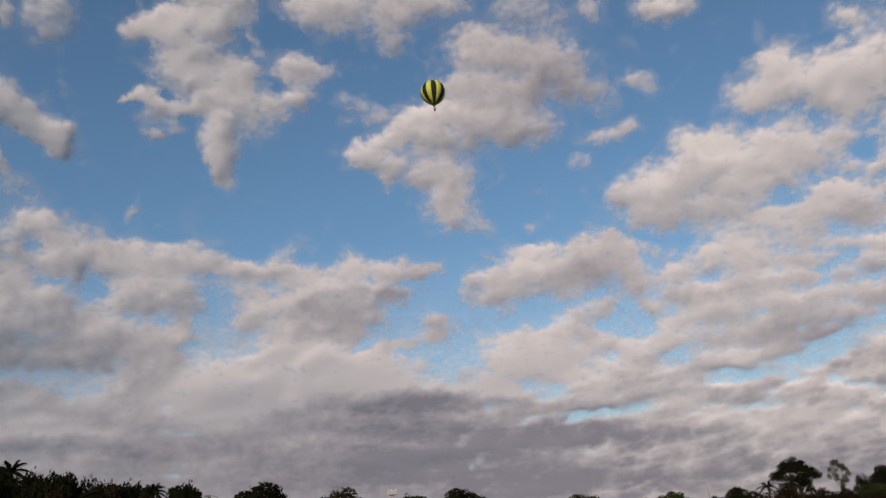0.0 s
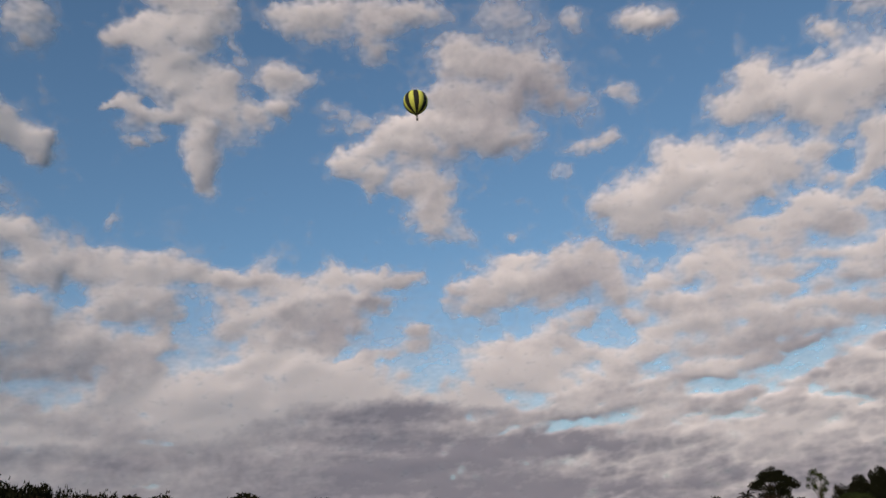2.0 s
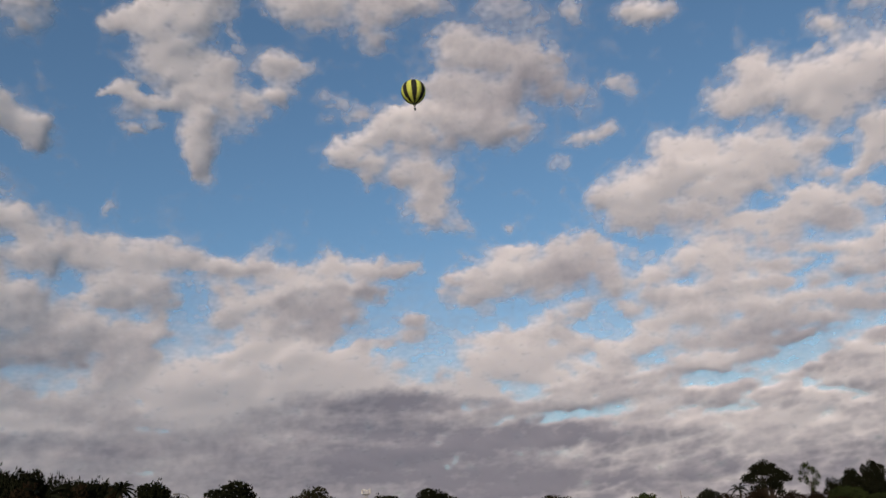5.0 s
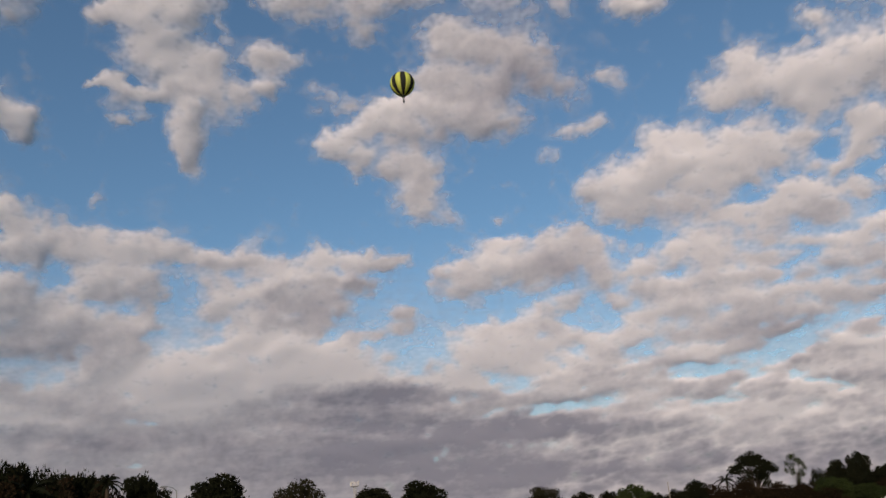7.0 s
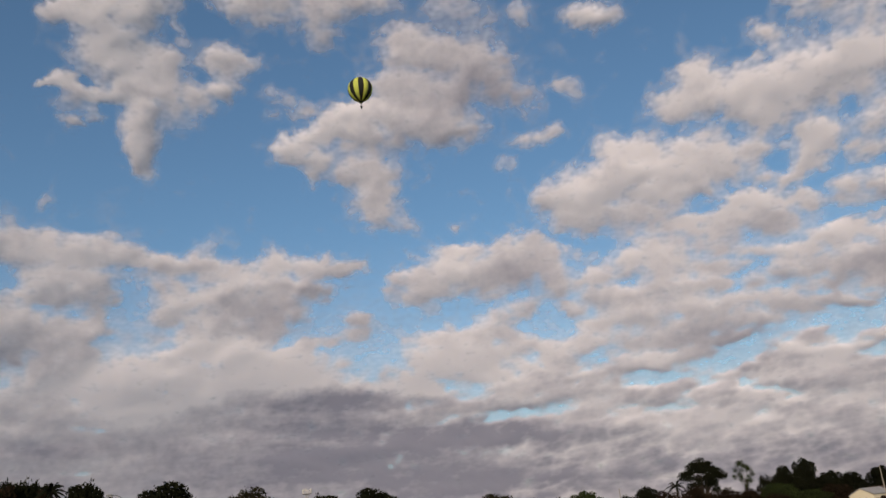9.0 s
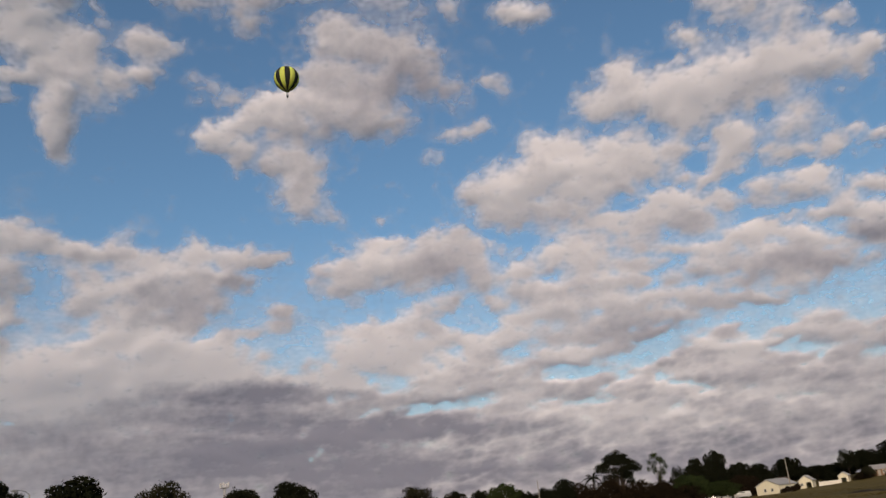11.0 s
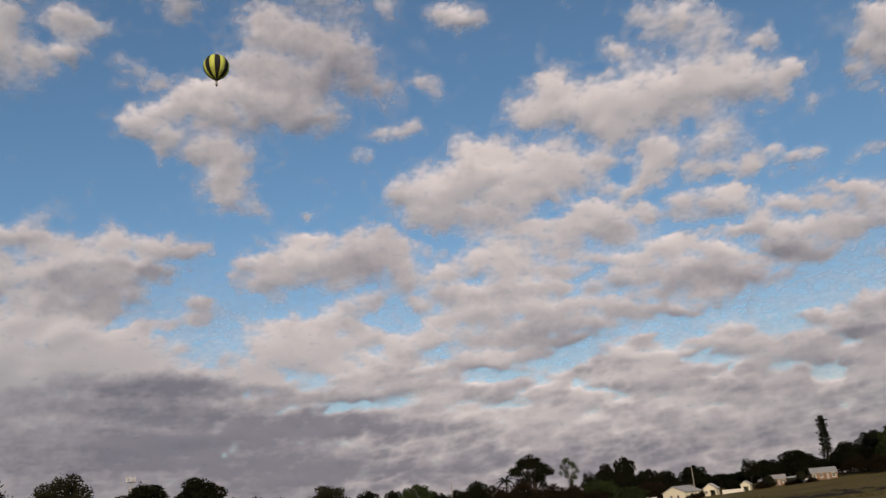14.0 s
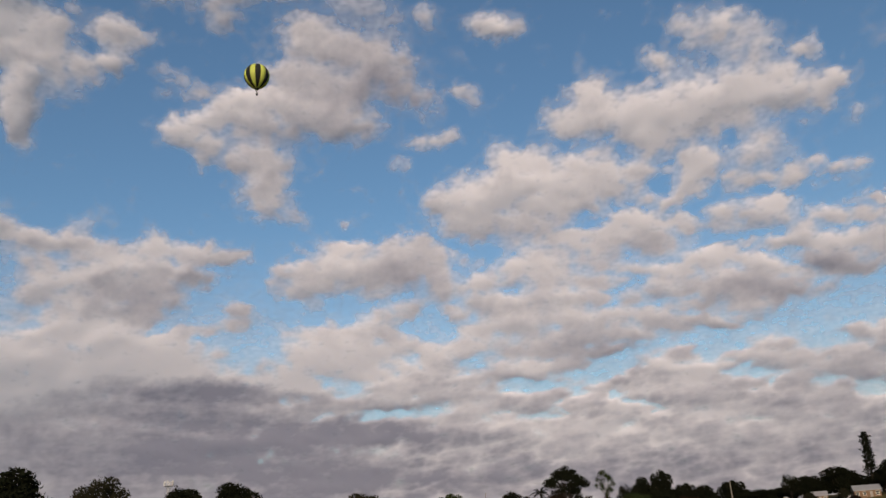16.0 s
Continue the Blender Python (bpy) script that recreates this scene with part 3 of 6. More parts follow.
bank("east_low", [
    (30.97, 9.41, 1.15, 0.5, -9, 1), (29.35, 9.16, 1.36, 0.46, -9, 1), (31.35, 8.68, 1.33, 0.41, -9, 1), (33.03, 8.59, 1.12, 0.45, -4, 1), (33.76, 9.56, 0.45, 0.39, 31, 0.55),
    (31.04, 10.72, 1.6, 0.37, -9, 0.45), (24.51, 9.16, 1.69, 0.94, -8, 1), (25.84, 9.52, 1.54, 0.61, -8, 1), (27.09, 8.41, 1.39, 0.65, -8, 1), (20.71, 7.01, 2.13, 0.84, 3, 1),
    (22.95, 7.32, 2.11, 0.65, 1, 1), (25.05, 6.88, 2.74, 0.79, -7, 1), (20.48, 7.99, 1.58, 0.42, -7, 0.95), (18.68, 8.38, 1.25, 0.43, -7, 0.85), (29.25, 6.68, 1.68, 0.59, -3, 1),
    (31.22, 6.23, 2.27, 0.58, -3, 1)])
bank("east_low", [
    (33.54, 6.11, 1.61, 0.4, 2, 1), (31.94, 8.23, 1.16, 0.41, -9, 0.95), (34.54, 7.82, 0.99, 0.4, 7, 0.95), (36.83, 6.43, 0.83, 0.3, 2, 0.95), (38.54, 5.68, 1.28, 0.94, -9, 1),
    (38.96, 6.89, 1.02, 0.73, -10, 1), (36.59, 5.28, 2.13, 0.69, 2, 1), (40.36, 5.72, 1.68, 1.67, 2, 1)])
bank("east_rows", [
    (21.99, 8.21, 1.37, 0.42, -1, 1), (24.16, 8.11, 1.52, 0.42, -2, 1), (26.43, 7.63, 1.5, 0.42, -3, 1), (28.31, 6.31, 1.47, 0.36, 1, 1), (30.72, 7.21, 0.96, 0.32, -3, 0.75),
    (32.82, 7.53, 0.88, 0.31, 0, 0.8), (34.84, 6.09, 0.91, 0.31, 2, 0.9), (18.86, 6.93, 1.56, 0.47, -1, 1), (21.7, 6.25, 2.05, 0.51, -2, 1), (24.53, 5.91, 1.84, 0.41, -1, 1),
    (27.31, 5.56, 1.97, 0.41, 0, 1), (30.39, 5.44, 1.75, 0.4, 1, 1), (33.33, 5.1, 1.7, 0.39, 1, 1), (35.77, 4.42, 1.79, 0.43, 3, 1), (38.4, 4.38, 1.43, 0.5, 2, 1),
    (28.54, 8.6, 0.82, 0.32, -3, 0.8)])
bank("east_rows", [
    (13.91, 5.79, 2.61, 0.65, -3, 1), (11.33, 5.9, 2.09, 0.65, -3, 1), (19.79, 5.67, 1.89, 0.56, -2, 1), (16.43, 5.21, 2.08, 0.56, -2, 1), (22.23, 4.93, 1.86, 0.46, -2, 1),
    (25.06, 4.77, 1.83, 0.46, -1, 1), (28.15, 4.4, 1.95, 0.45, 0, 1), (31.51, 4.25, 1.88, 0.44, 1, 1), (23.5, 3.9, 2.01, 0.45, -3, 1), (19.23, 4.19, 2.39, 0.46, -3, 1),
    (20.82, 10.37, 1.39, 0.47, 3, 0.95), (22.95, 9.73, 1.03, 0.38, 8, 0.75), (9.31, 8.27, 2.44, 0.47, -5, 0.95), (7.07, 8.1, 2.08, 0.47, -5, 0.95)])
bank("low_rows", [
    (-27.07, 9.34, 2.16, 0.39, -6, 1), (-28.35, 10.19, 1.81, 0.46, -1, 1), (-24.82, 8.43, 2.55, 0.46, -7, 1), (-29.14, 8.26, 1.78, 0.45, -2, 1), (-20.58, 10.98, 2.01, 0.7, -2, 1),
    (-22.9, 9.36, 1.97, 0.47, -11, 1), (-17.13, 9.07, 2.42, 0.84, -3, 1), (-19.54, 6.8, 2.69, 0.47, -8, 1), (-14.71, 6.82, 2.8, 0.49, -6, 1), (-11.51, 6.94, 3.21, 0.49, -4, 1),
    (-24.45, 6.75, 2.54, 0.39, -6, 1), (-9.41, 5.71, 3.22, 0.42, -5, 1), (-5.59, 8.06, 3.65, 0.57, -2, 1), (-0.04, 7.9, 3.29, 0.43, -1, 1), (-3.56, 5.91, 3.27, 0.42, -3, 1),
    (10.99, 6.29, 2.42, 0.42, -2, 1)])
bank("low_middle", [
    (-5.93, 13.2, 1.85, 0.74, -5, 0.9), (-7.49, 12.7, 1.84, 0.88, -4, 1), (-4.34, 11.7, 1.26, 0.51, -5, 0.8), (0.15, 12.83, 1.11, 0.44, 4, 0.8), (-3.09, 10.93, 1.11, 0.37, -5, 0.6)])
bank("east_field", [
    (17.2, 17.71, 2.23, 0.67, -7, 0.78), (24.06, 16.79, 1.81, 0.51, -9, 0.85), (25.11, 16.22, 2.15, 0.59, -9, 0.8), (21.96, 15.6, 2.56, 0.59, -8, 0.9), (25.54, 14.3, 1.43, 0.51, -9, 0.8),
    (23.14, 13.39, 1.81, 0.51, -8, 0.8), (26.71, 12.5, 2.12, 0.51, -9, 0.85), (21.18, 10.32, 2.19, 0.44, 1, 0.85), (25.28, 10.51, 1.78, 0.36, -3, 0.65), (9.68, 12.66, 1.49, 0.59, -25, 0.5)])
bank("low_middle", [
    (10.75, 11.07, 2.11, 0.57, -3, 1), (8.59, 11.26, 1.78, 0.58, -8, 0.95), (12.01, 8.1, 2.06, 0.42, -8, 0.9), (13.95, 8.19, 1.69, 0.49, -8, 0.9)])
bank("east_rows", [
    (11.63, 7.1, 1.65, 0.54, -6, 1), (30.57, 10.08, 1.36, 0.49, -1, 0.75), (32.15, 9.29, 0.99, 0.49, -9, 0.9), (24.27, 8.75, 1.42, 0.65, -8, 1), (25.93, 7.88, 1.58, 0.64, -8, 1),
    (22.73, 8.29, 1.43, 0.61, -7, 1), (27.95, 7.25, 1.37, 0.57, -8, 1), (20.8, 6.35, 1.44, 0.54, -7, 1), (37.63, 7.18, 0.93, 0.33, 1, 0.7)])
bank("north_small", [
    (7.48, 13.8, 1.77, 0.74, 11, 0.9), (3.63, 12.37, 2.71, 0.73, 1, 0.95), (5.91, 12.96, 1.83, 0.66, 1, 0.9), (-6.38, 12.41, 1.5, 0.84, -2, 0.85), (-3.97, 12.05, 1.02, 0.5, -2, 0.6)])
bank("west_bank", [
    (-19.57, 16.24, 1.38, 1.06, -11, 0.9), (-18.68, 14.09, 1.72, 0.71, -2, 0.8), (-16.71, 14.02, 1.05, 1.08, -2, 0.75), (-15.56, 16.87, 1.42, 0.94, -2, 0.8), (-25.16, 17.63, 1.29, 0.69, -9, 0.6)])
bank("east_rows", [
    (30.92, 9.13, 1.51, 0.53, -9, 0.95), (32.97, 8.28, 1.31, 0.45, -4, 0.95), (35.85, 7.82, 1.27, 0.41, -1, 0.8), (38.02, 6.1, 1.22, 0.53, 0, 1), (32.08, 7.19, 1.65, 0.48, -2, 0.9),
    (34.94, 6.58, 1.28, 0.44, 0, 0.85)])
bank("low_middle", [
    (10.69, 10.72, 2.81, 0.86, -3, 1), (7.93, 11.75, 2.51, 0.8, -8, 1), (13.36, 9.69, 2.05, 0.71, -8, 1), (5.94, 13.41, 1.46, 0.66, -8, 0.8), (5.08, 10.06, 2.17, 0.87, -7, 1),
    (8.52, 8.56, 2.12, 0.71, -7, 1), (-1.56, 11.15, 1.48, 0.81, -6, 0.9), (11.86, 9.19, 2.42, 0.71, -8, 1), (1.21, 9.04, 2.56, 0.51, -6, 1), (3.32, 8.09, 2.54, 0.43, -6, 1)])
bank("low_middle", [
    (-17.64, 10.5, 3.11, 2.11, -3, 1), (-20.6, 12.38, 2.02, 1.4, -2, 1), (-14.25, 10.68, 2.84, 1.43, -3, 1)])
bank("east_small", [
    (33.77, 22.43, 1.33, 1.39, -14, 0.55), (34.78, 20.41, 1.66, 0.69, -24, 0.55), (31.08, 18.32, 1.37, 0.5, -12, 0.7), (25.94, 18.9, 2.14, 0.44, 10, 0.6), (36.98, 19.18, 1.29, 0.41, -25, 0.55)])
bank("east_veil", [
    (30.9, 28.42, 2.04, 1.36, -14, 0.5), (35.11, 26.69, 1.31, 0.81, -16, 0.5)])
bank("gaps", [
    (-25.49, 17.45, 1.1, 0.44, -20, -0.4), (-28.85, 19.81, 0.49, 0.41, 3, -0.3), (-27.65, 17.56, 0.94, 0.3, -9, -0.3), (-17.64, 15.06, 0.83, 1.01, 19, -0.55), (-18.33, 13.43, 1.1, 0.39, 8, -0.4),
    (-26.47, 11.28, 1.33, 0.43, -12, -0.75), (-19.88, 8.19, 2.05, 0.2, -20, -0.4), (-21.08, 10.1, 0.73, 0.24, 3, -0.3), (-8.21, 13.12, 0.81, 0.29, 21, -0.55), (-4.84, 12.56, 1.04, 0.37, 5, -0.3),
    (-1.82, 11.54, 0.96, 0.66, -1, -0.5), (5.76, 7.16, 1.51, 0.28, 1, -0.25), (9.74, 7.26, 1.05, 0.25, -1, -0.35), (4.38, 9.05, 0.8, 0.22, -2, -0.3)])
bank("gaps", [
    (-15.45, 13.25, 1.06, 0.29, 8, -0.35), (-22.88, 15.56, 2, 0.28, -16, -0.3), (-6.65, 13.81, 1.48, 0.44, -5, -0.35), (9.93, 12.65, 1.21, 0.72, 2, -0.8)])
bank("gaps", [
    (12.3, 10.12, 1.26, 0.48, -25, -0.65), (21.38, 9.12, 1.17, 0.51, 18, -0.8), (16.45, 8.48, 1.47, 0.29, -6, -0.6), (16.6, 6.6, 1.68, 0.36, -6, -0.5), (6.46, 7.21, 2.18, 0.32, -1, -0.45),
    (29.48, 7.93, 0.88, 0.42, -8, -0.6), (36.18, 6.33, 1.13, 0.47, 2, -0.9), (34.04, 7, 1.16, 0.31, 0, -0.5), (27.67, 9.66, 0.91, 0.28, 2, -0.6), (26.68, 5.99, 1.74, 0.18, 3, -0.2)])
# no vapour in these: painted shade where positive, painted sunlit patches where negative
bank("shading", [
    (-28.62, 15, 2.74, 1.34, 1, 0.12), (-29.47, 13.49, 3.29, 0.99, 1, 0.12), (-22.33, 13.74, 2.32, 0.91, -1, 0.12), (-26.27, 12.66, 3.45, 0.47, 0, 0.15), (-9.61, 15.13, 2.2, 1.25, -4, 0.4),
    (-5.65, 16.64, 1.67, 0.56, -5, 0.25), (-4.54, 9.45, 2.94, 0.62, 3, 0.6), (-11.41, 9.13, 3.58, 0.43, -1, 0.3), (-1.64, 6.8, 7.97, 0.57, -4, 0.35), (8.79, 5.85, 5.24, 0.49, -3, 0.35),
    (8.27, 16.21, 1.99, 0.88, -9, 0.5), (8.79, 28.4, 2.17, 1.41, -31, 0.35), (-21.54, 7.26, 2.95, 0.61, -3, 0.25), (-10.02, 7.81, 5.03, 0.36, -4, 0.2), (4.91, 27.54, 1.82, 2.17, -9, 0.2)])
bank("shading", [
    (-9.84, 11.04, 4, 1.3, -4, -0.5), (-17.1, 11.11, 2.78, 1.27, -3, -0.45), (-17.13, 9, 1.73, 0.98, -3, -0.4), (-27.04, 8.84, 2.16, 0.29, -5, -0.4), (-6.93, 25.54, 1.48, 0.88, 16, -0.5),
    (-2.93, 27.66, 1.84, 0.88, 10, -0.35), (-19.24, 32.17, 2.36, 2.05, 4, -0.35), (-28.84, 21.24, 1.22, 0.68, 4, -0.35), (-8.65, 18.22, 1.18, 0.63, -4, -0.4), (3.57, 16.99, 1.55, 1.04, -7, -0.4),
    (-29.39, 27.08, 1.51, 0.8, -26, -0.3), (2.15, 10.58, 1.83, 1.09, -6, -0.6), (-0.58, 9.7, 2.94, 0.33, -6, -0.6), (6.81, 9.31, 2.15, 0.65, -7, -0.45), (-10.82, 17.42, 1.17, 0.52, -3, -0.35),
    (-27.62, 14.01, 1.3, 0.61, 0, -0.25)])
bank("shading", [
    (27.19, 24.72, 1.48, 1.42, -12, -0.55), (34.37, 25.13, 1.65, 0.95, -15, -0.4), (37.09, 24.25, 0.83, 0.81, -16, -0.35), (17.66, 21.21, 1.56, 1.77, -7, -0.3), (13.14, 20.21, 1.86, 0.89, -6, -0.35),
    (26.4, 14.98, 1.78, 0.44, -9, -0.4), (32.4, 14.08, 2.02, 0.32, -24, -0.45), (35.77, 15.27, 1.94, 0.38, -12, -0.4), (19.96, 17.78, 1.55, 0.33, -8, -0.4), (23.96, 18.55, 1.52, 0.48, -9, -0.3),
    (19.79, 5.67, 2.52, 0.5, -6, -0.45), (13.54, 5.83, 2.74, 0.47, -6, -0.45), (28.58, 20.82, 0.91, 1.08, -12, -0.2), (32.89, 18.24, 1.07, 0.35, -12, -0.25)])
bank("shading", [
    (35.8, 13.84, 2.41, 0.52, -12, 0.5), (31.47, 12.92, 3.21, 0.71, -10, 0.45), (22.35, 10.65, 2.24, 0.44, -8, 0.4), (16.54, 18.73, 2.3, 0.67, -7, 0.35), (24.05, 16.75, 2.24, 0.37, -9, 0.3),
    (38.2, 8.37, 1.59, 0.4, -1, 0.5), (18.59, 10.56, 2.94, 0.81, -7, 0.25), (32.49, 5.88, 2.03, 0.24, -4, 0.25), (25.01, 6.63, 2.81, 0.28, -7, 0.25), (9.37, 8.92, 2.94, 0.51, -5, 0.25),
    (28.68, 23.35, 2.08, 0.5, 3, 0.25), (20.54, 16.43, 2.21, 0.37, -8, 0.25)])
bank("shading", [
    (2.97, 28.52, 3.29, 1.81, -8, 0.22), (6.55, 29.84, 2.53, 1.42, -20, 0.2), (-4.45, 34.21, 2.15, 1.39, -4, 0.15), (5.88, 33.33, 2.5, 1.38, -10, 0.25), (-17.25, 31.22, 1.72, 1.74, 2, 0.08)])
bank("shading", [
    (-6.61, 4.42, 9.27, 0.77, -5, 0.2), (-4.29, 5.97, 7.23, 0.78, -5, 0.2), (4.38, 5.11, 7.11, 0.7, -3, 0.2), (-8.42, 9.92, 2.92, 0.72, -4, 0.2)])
bank("shading", [
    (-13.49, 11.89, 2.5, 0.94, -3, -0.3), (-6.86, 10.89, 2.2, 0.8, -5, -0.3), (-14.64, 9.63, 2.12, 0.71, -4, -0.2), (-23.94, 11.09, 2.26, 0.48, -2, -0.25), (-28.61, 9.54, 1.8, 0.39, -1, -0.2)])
bank("shading", [
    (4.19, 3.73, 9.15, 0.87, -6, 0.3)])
bank("shading", [
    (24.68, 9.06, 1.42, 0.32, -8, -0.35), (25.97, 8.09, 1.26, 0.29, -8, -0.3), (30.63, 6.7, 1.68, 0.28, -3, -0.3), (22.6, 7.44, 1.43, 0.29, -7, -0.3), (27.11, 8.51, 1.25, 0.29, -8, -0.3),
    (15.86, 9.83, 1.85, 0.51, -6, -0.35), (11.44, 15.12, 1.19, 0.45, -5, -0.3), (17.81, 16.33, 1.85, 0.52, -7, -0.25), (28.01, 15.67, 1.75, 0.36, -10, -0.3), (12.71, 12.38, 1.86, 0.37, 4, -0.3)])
bank("shading", [
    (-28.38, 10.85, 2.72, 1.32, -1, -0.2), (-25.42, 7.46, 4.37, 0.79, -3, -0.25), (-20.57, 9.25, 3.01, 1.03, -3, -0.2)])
bank("shading", [
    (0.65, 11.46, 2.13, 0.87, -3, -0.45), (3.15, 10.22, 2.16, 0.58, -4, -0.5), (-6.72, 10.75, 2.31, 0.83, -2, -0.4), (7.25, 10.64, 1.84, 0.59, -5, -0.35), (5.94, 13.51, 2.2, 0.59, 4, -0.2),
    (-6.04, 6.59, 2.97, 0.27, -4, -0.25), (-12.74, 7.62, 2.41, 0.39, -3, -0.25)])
bank("shading", [
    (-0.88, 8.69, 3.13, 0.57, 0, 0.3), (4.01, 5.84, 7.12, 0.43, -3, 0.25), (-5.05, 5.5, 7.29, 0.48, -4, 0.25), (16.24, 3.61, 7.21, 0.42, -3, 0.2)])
bank("shading", [
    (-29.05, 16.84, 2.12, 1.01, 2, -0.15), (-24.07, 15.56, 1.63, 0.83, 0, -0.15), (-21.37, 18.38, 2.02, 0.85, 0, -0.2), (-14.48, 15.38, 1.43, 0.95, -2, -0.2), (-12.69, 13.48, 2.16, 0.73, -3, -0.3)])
bank("shading", [
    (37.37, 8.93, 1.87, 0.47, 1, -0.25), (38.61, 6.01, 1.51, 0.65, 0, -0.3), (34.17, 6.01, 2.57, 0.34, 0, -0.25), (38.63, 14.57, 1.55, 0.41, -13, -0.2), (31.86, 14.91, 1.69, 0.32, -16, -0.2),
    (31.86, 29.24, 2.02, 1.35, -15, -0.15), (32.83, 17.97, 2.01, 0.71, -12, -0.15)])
bank("shading", [
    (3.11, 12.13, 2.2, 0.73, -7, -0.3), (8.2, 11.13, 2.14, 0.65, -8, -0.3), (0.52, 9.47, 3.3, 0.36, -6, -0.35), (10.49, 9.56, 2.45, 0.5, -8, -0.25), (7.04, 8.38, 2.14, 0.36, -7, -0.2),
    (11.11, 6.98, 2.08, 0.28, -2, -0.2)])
bank("shading", [
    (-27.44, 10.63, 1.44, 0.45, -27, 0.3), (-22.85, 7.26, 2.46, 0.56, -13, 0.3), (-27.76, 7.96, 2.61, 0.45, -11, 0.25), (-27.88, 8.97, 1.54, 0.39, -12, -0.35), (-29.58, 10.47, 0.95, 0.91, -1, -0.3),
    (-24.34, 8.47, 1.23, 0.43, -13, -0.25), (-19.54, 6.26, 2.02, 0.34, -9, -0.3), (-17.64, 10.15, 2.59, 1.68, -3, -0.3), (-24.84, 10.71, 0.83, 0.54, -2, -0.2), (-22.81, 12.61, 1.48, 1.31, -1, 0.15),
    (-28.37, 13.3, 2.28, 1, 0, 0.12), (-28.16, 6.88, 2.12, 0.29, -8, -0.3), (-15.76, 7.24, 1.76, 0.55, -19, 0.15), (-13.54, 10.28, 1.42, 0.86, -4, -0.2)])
bank("shading", [
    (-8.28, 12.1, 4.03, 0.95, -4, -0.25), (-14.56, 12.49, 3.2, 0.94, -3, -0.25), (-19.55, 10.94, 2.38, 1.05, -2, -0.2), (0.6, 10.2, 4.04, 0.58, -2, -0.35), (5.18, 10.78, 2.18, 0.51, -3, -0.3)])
bank("shading", [
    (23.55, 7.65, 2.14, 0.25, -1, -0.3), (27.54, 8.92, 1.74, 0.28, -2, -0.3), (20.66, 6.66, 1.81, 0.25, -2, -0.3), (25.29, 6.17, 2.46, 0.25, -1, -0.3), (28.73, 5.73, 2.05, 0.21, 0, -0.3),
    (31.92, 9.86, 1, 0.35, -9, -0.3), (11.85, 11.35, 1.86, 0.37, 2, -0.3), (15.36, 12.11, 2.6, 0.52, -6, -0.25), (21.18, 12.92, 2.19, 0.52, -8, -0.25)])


def hash2(ix, iy, seed):
    h = (ix.astype(np.int64) * 374761393 + iy.astype(np.int64) * 668265263 + seed * 974634777) & 0xFFFFFFFF
    h = ((h ^ (h >> 13)) * 1274126177) & 0xFFFFFFFF
    return (h ^ (h >> 16)) & 0xFFFF


def gradient_noise(x, y, seed):
    ix, iy = np.floor(x), np.floor(y)
    fx, fy = x - ix, y - iy
    ux, uy = fx * fx * fx * (fx * (fx * 6 - 15) + 10), fy * fy * fy * (fy * (fy * 6 - 15) + 10)

    def corner(dx, dy):
        a = hash2(ix + dx, iy + dy, seed) * (2 * math.pi / 65536)
        return np.cos(a) * (fx - dx) + np.sin(a) * (fy - dy)

    low = corner(0, 0) * (1 - ux) + corner(1, 0) * ux
    high = corner(0, 1) * (1 - ux) + corner(1, 1) * ux
    return (low * (1 - uy) + high * uy) * 1.4


def layered(x, y, octaves, seed, keep=0.5, billow=False):
    total, size, weight = 0.0, 1.0, 0.0
    for k in range(octaves):
        n = gradient_noise(x * 2 ** k + 17 * k, y * 2 ** k - 9 * k, seed + k)
        total = total + size * (1 - 2.2 * np.abs(n) if billow else n)
        weight += size
        size *= keep
    return total / weight


def cells(x, y, seed):
    """Rounded heads packed side by side: 1 at the middle of each, 0 in the clefts between them."""
    ix, iy = np.floor(x), np.floor(y)
    near = np.full(x.shape, 9.0)
    for dx in (-1, 0, 1):
        for dy in (-1, 0, 1):
            qx = ix + dx + 0.1 + 0.8 * hash2(ix + dx, iy + dy, seed) / 65536
            qy = iy + dy + 0.1 + 0.8 * hash2(ix + dx, iy + dy, seed + 5) / 65536
            near = np.minimum(near, (qx - x) ** 2 + (qy - y) ** 2)
    return 1 - np.minimum(near, 1)


def soften(f, k):
    """Box-smooths a field over 2k + 1 cells, twice each way."""
    for axis in (0, 1, 0, 1):
        pad = [(0, 0), (0, 0)]
        pad[axis] = (k + 1, k)
        c = np.cumsum(np.pad(f, pad, mode="edge"), axis=axis)
        n = f.shape[axis]
        f = (np.take(c, range(2 * k + 1, 2 * k + 1 + n), axis=axis) - np.take(c, range(0, n), axis=axis)) / (2 * k + 1)
    return f


def step(lo, hi, v):
    t = np.clip((v - lo) / (hi - lo), 0, 1)
    return t * t * (3 - 2 * t)


CELL = 0.08
BULGE, PUFFS, HEADS, LOW_HEADS, FOLDS = 0.0036, 0.155, 0.0015, 0.0030, 0.0012   # relief, as a share of the distance


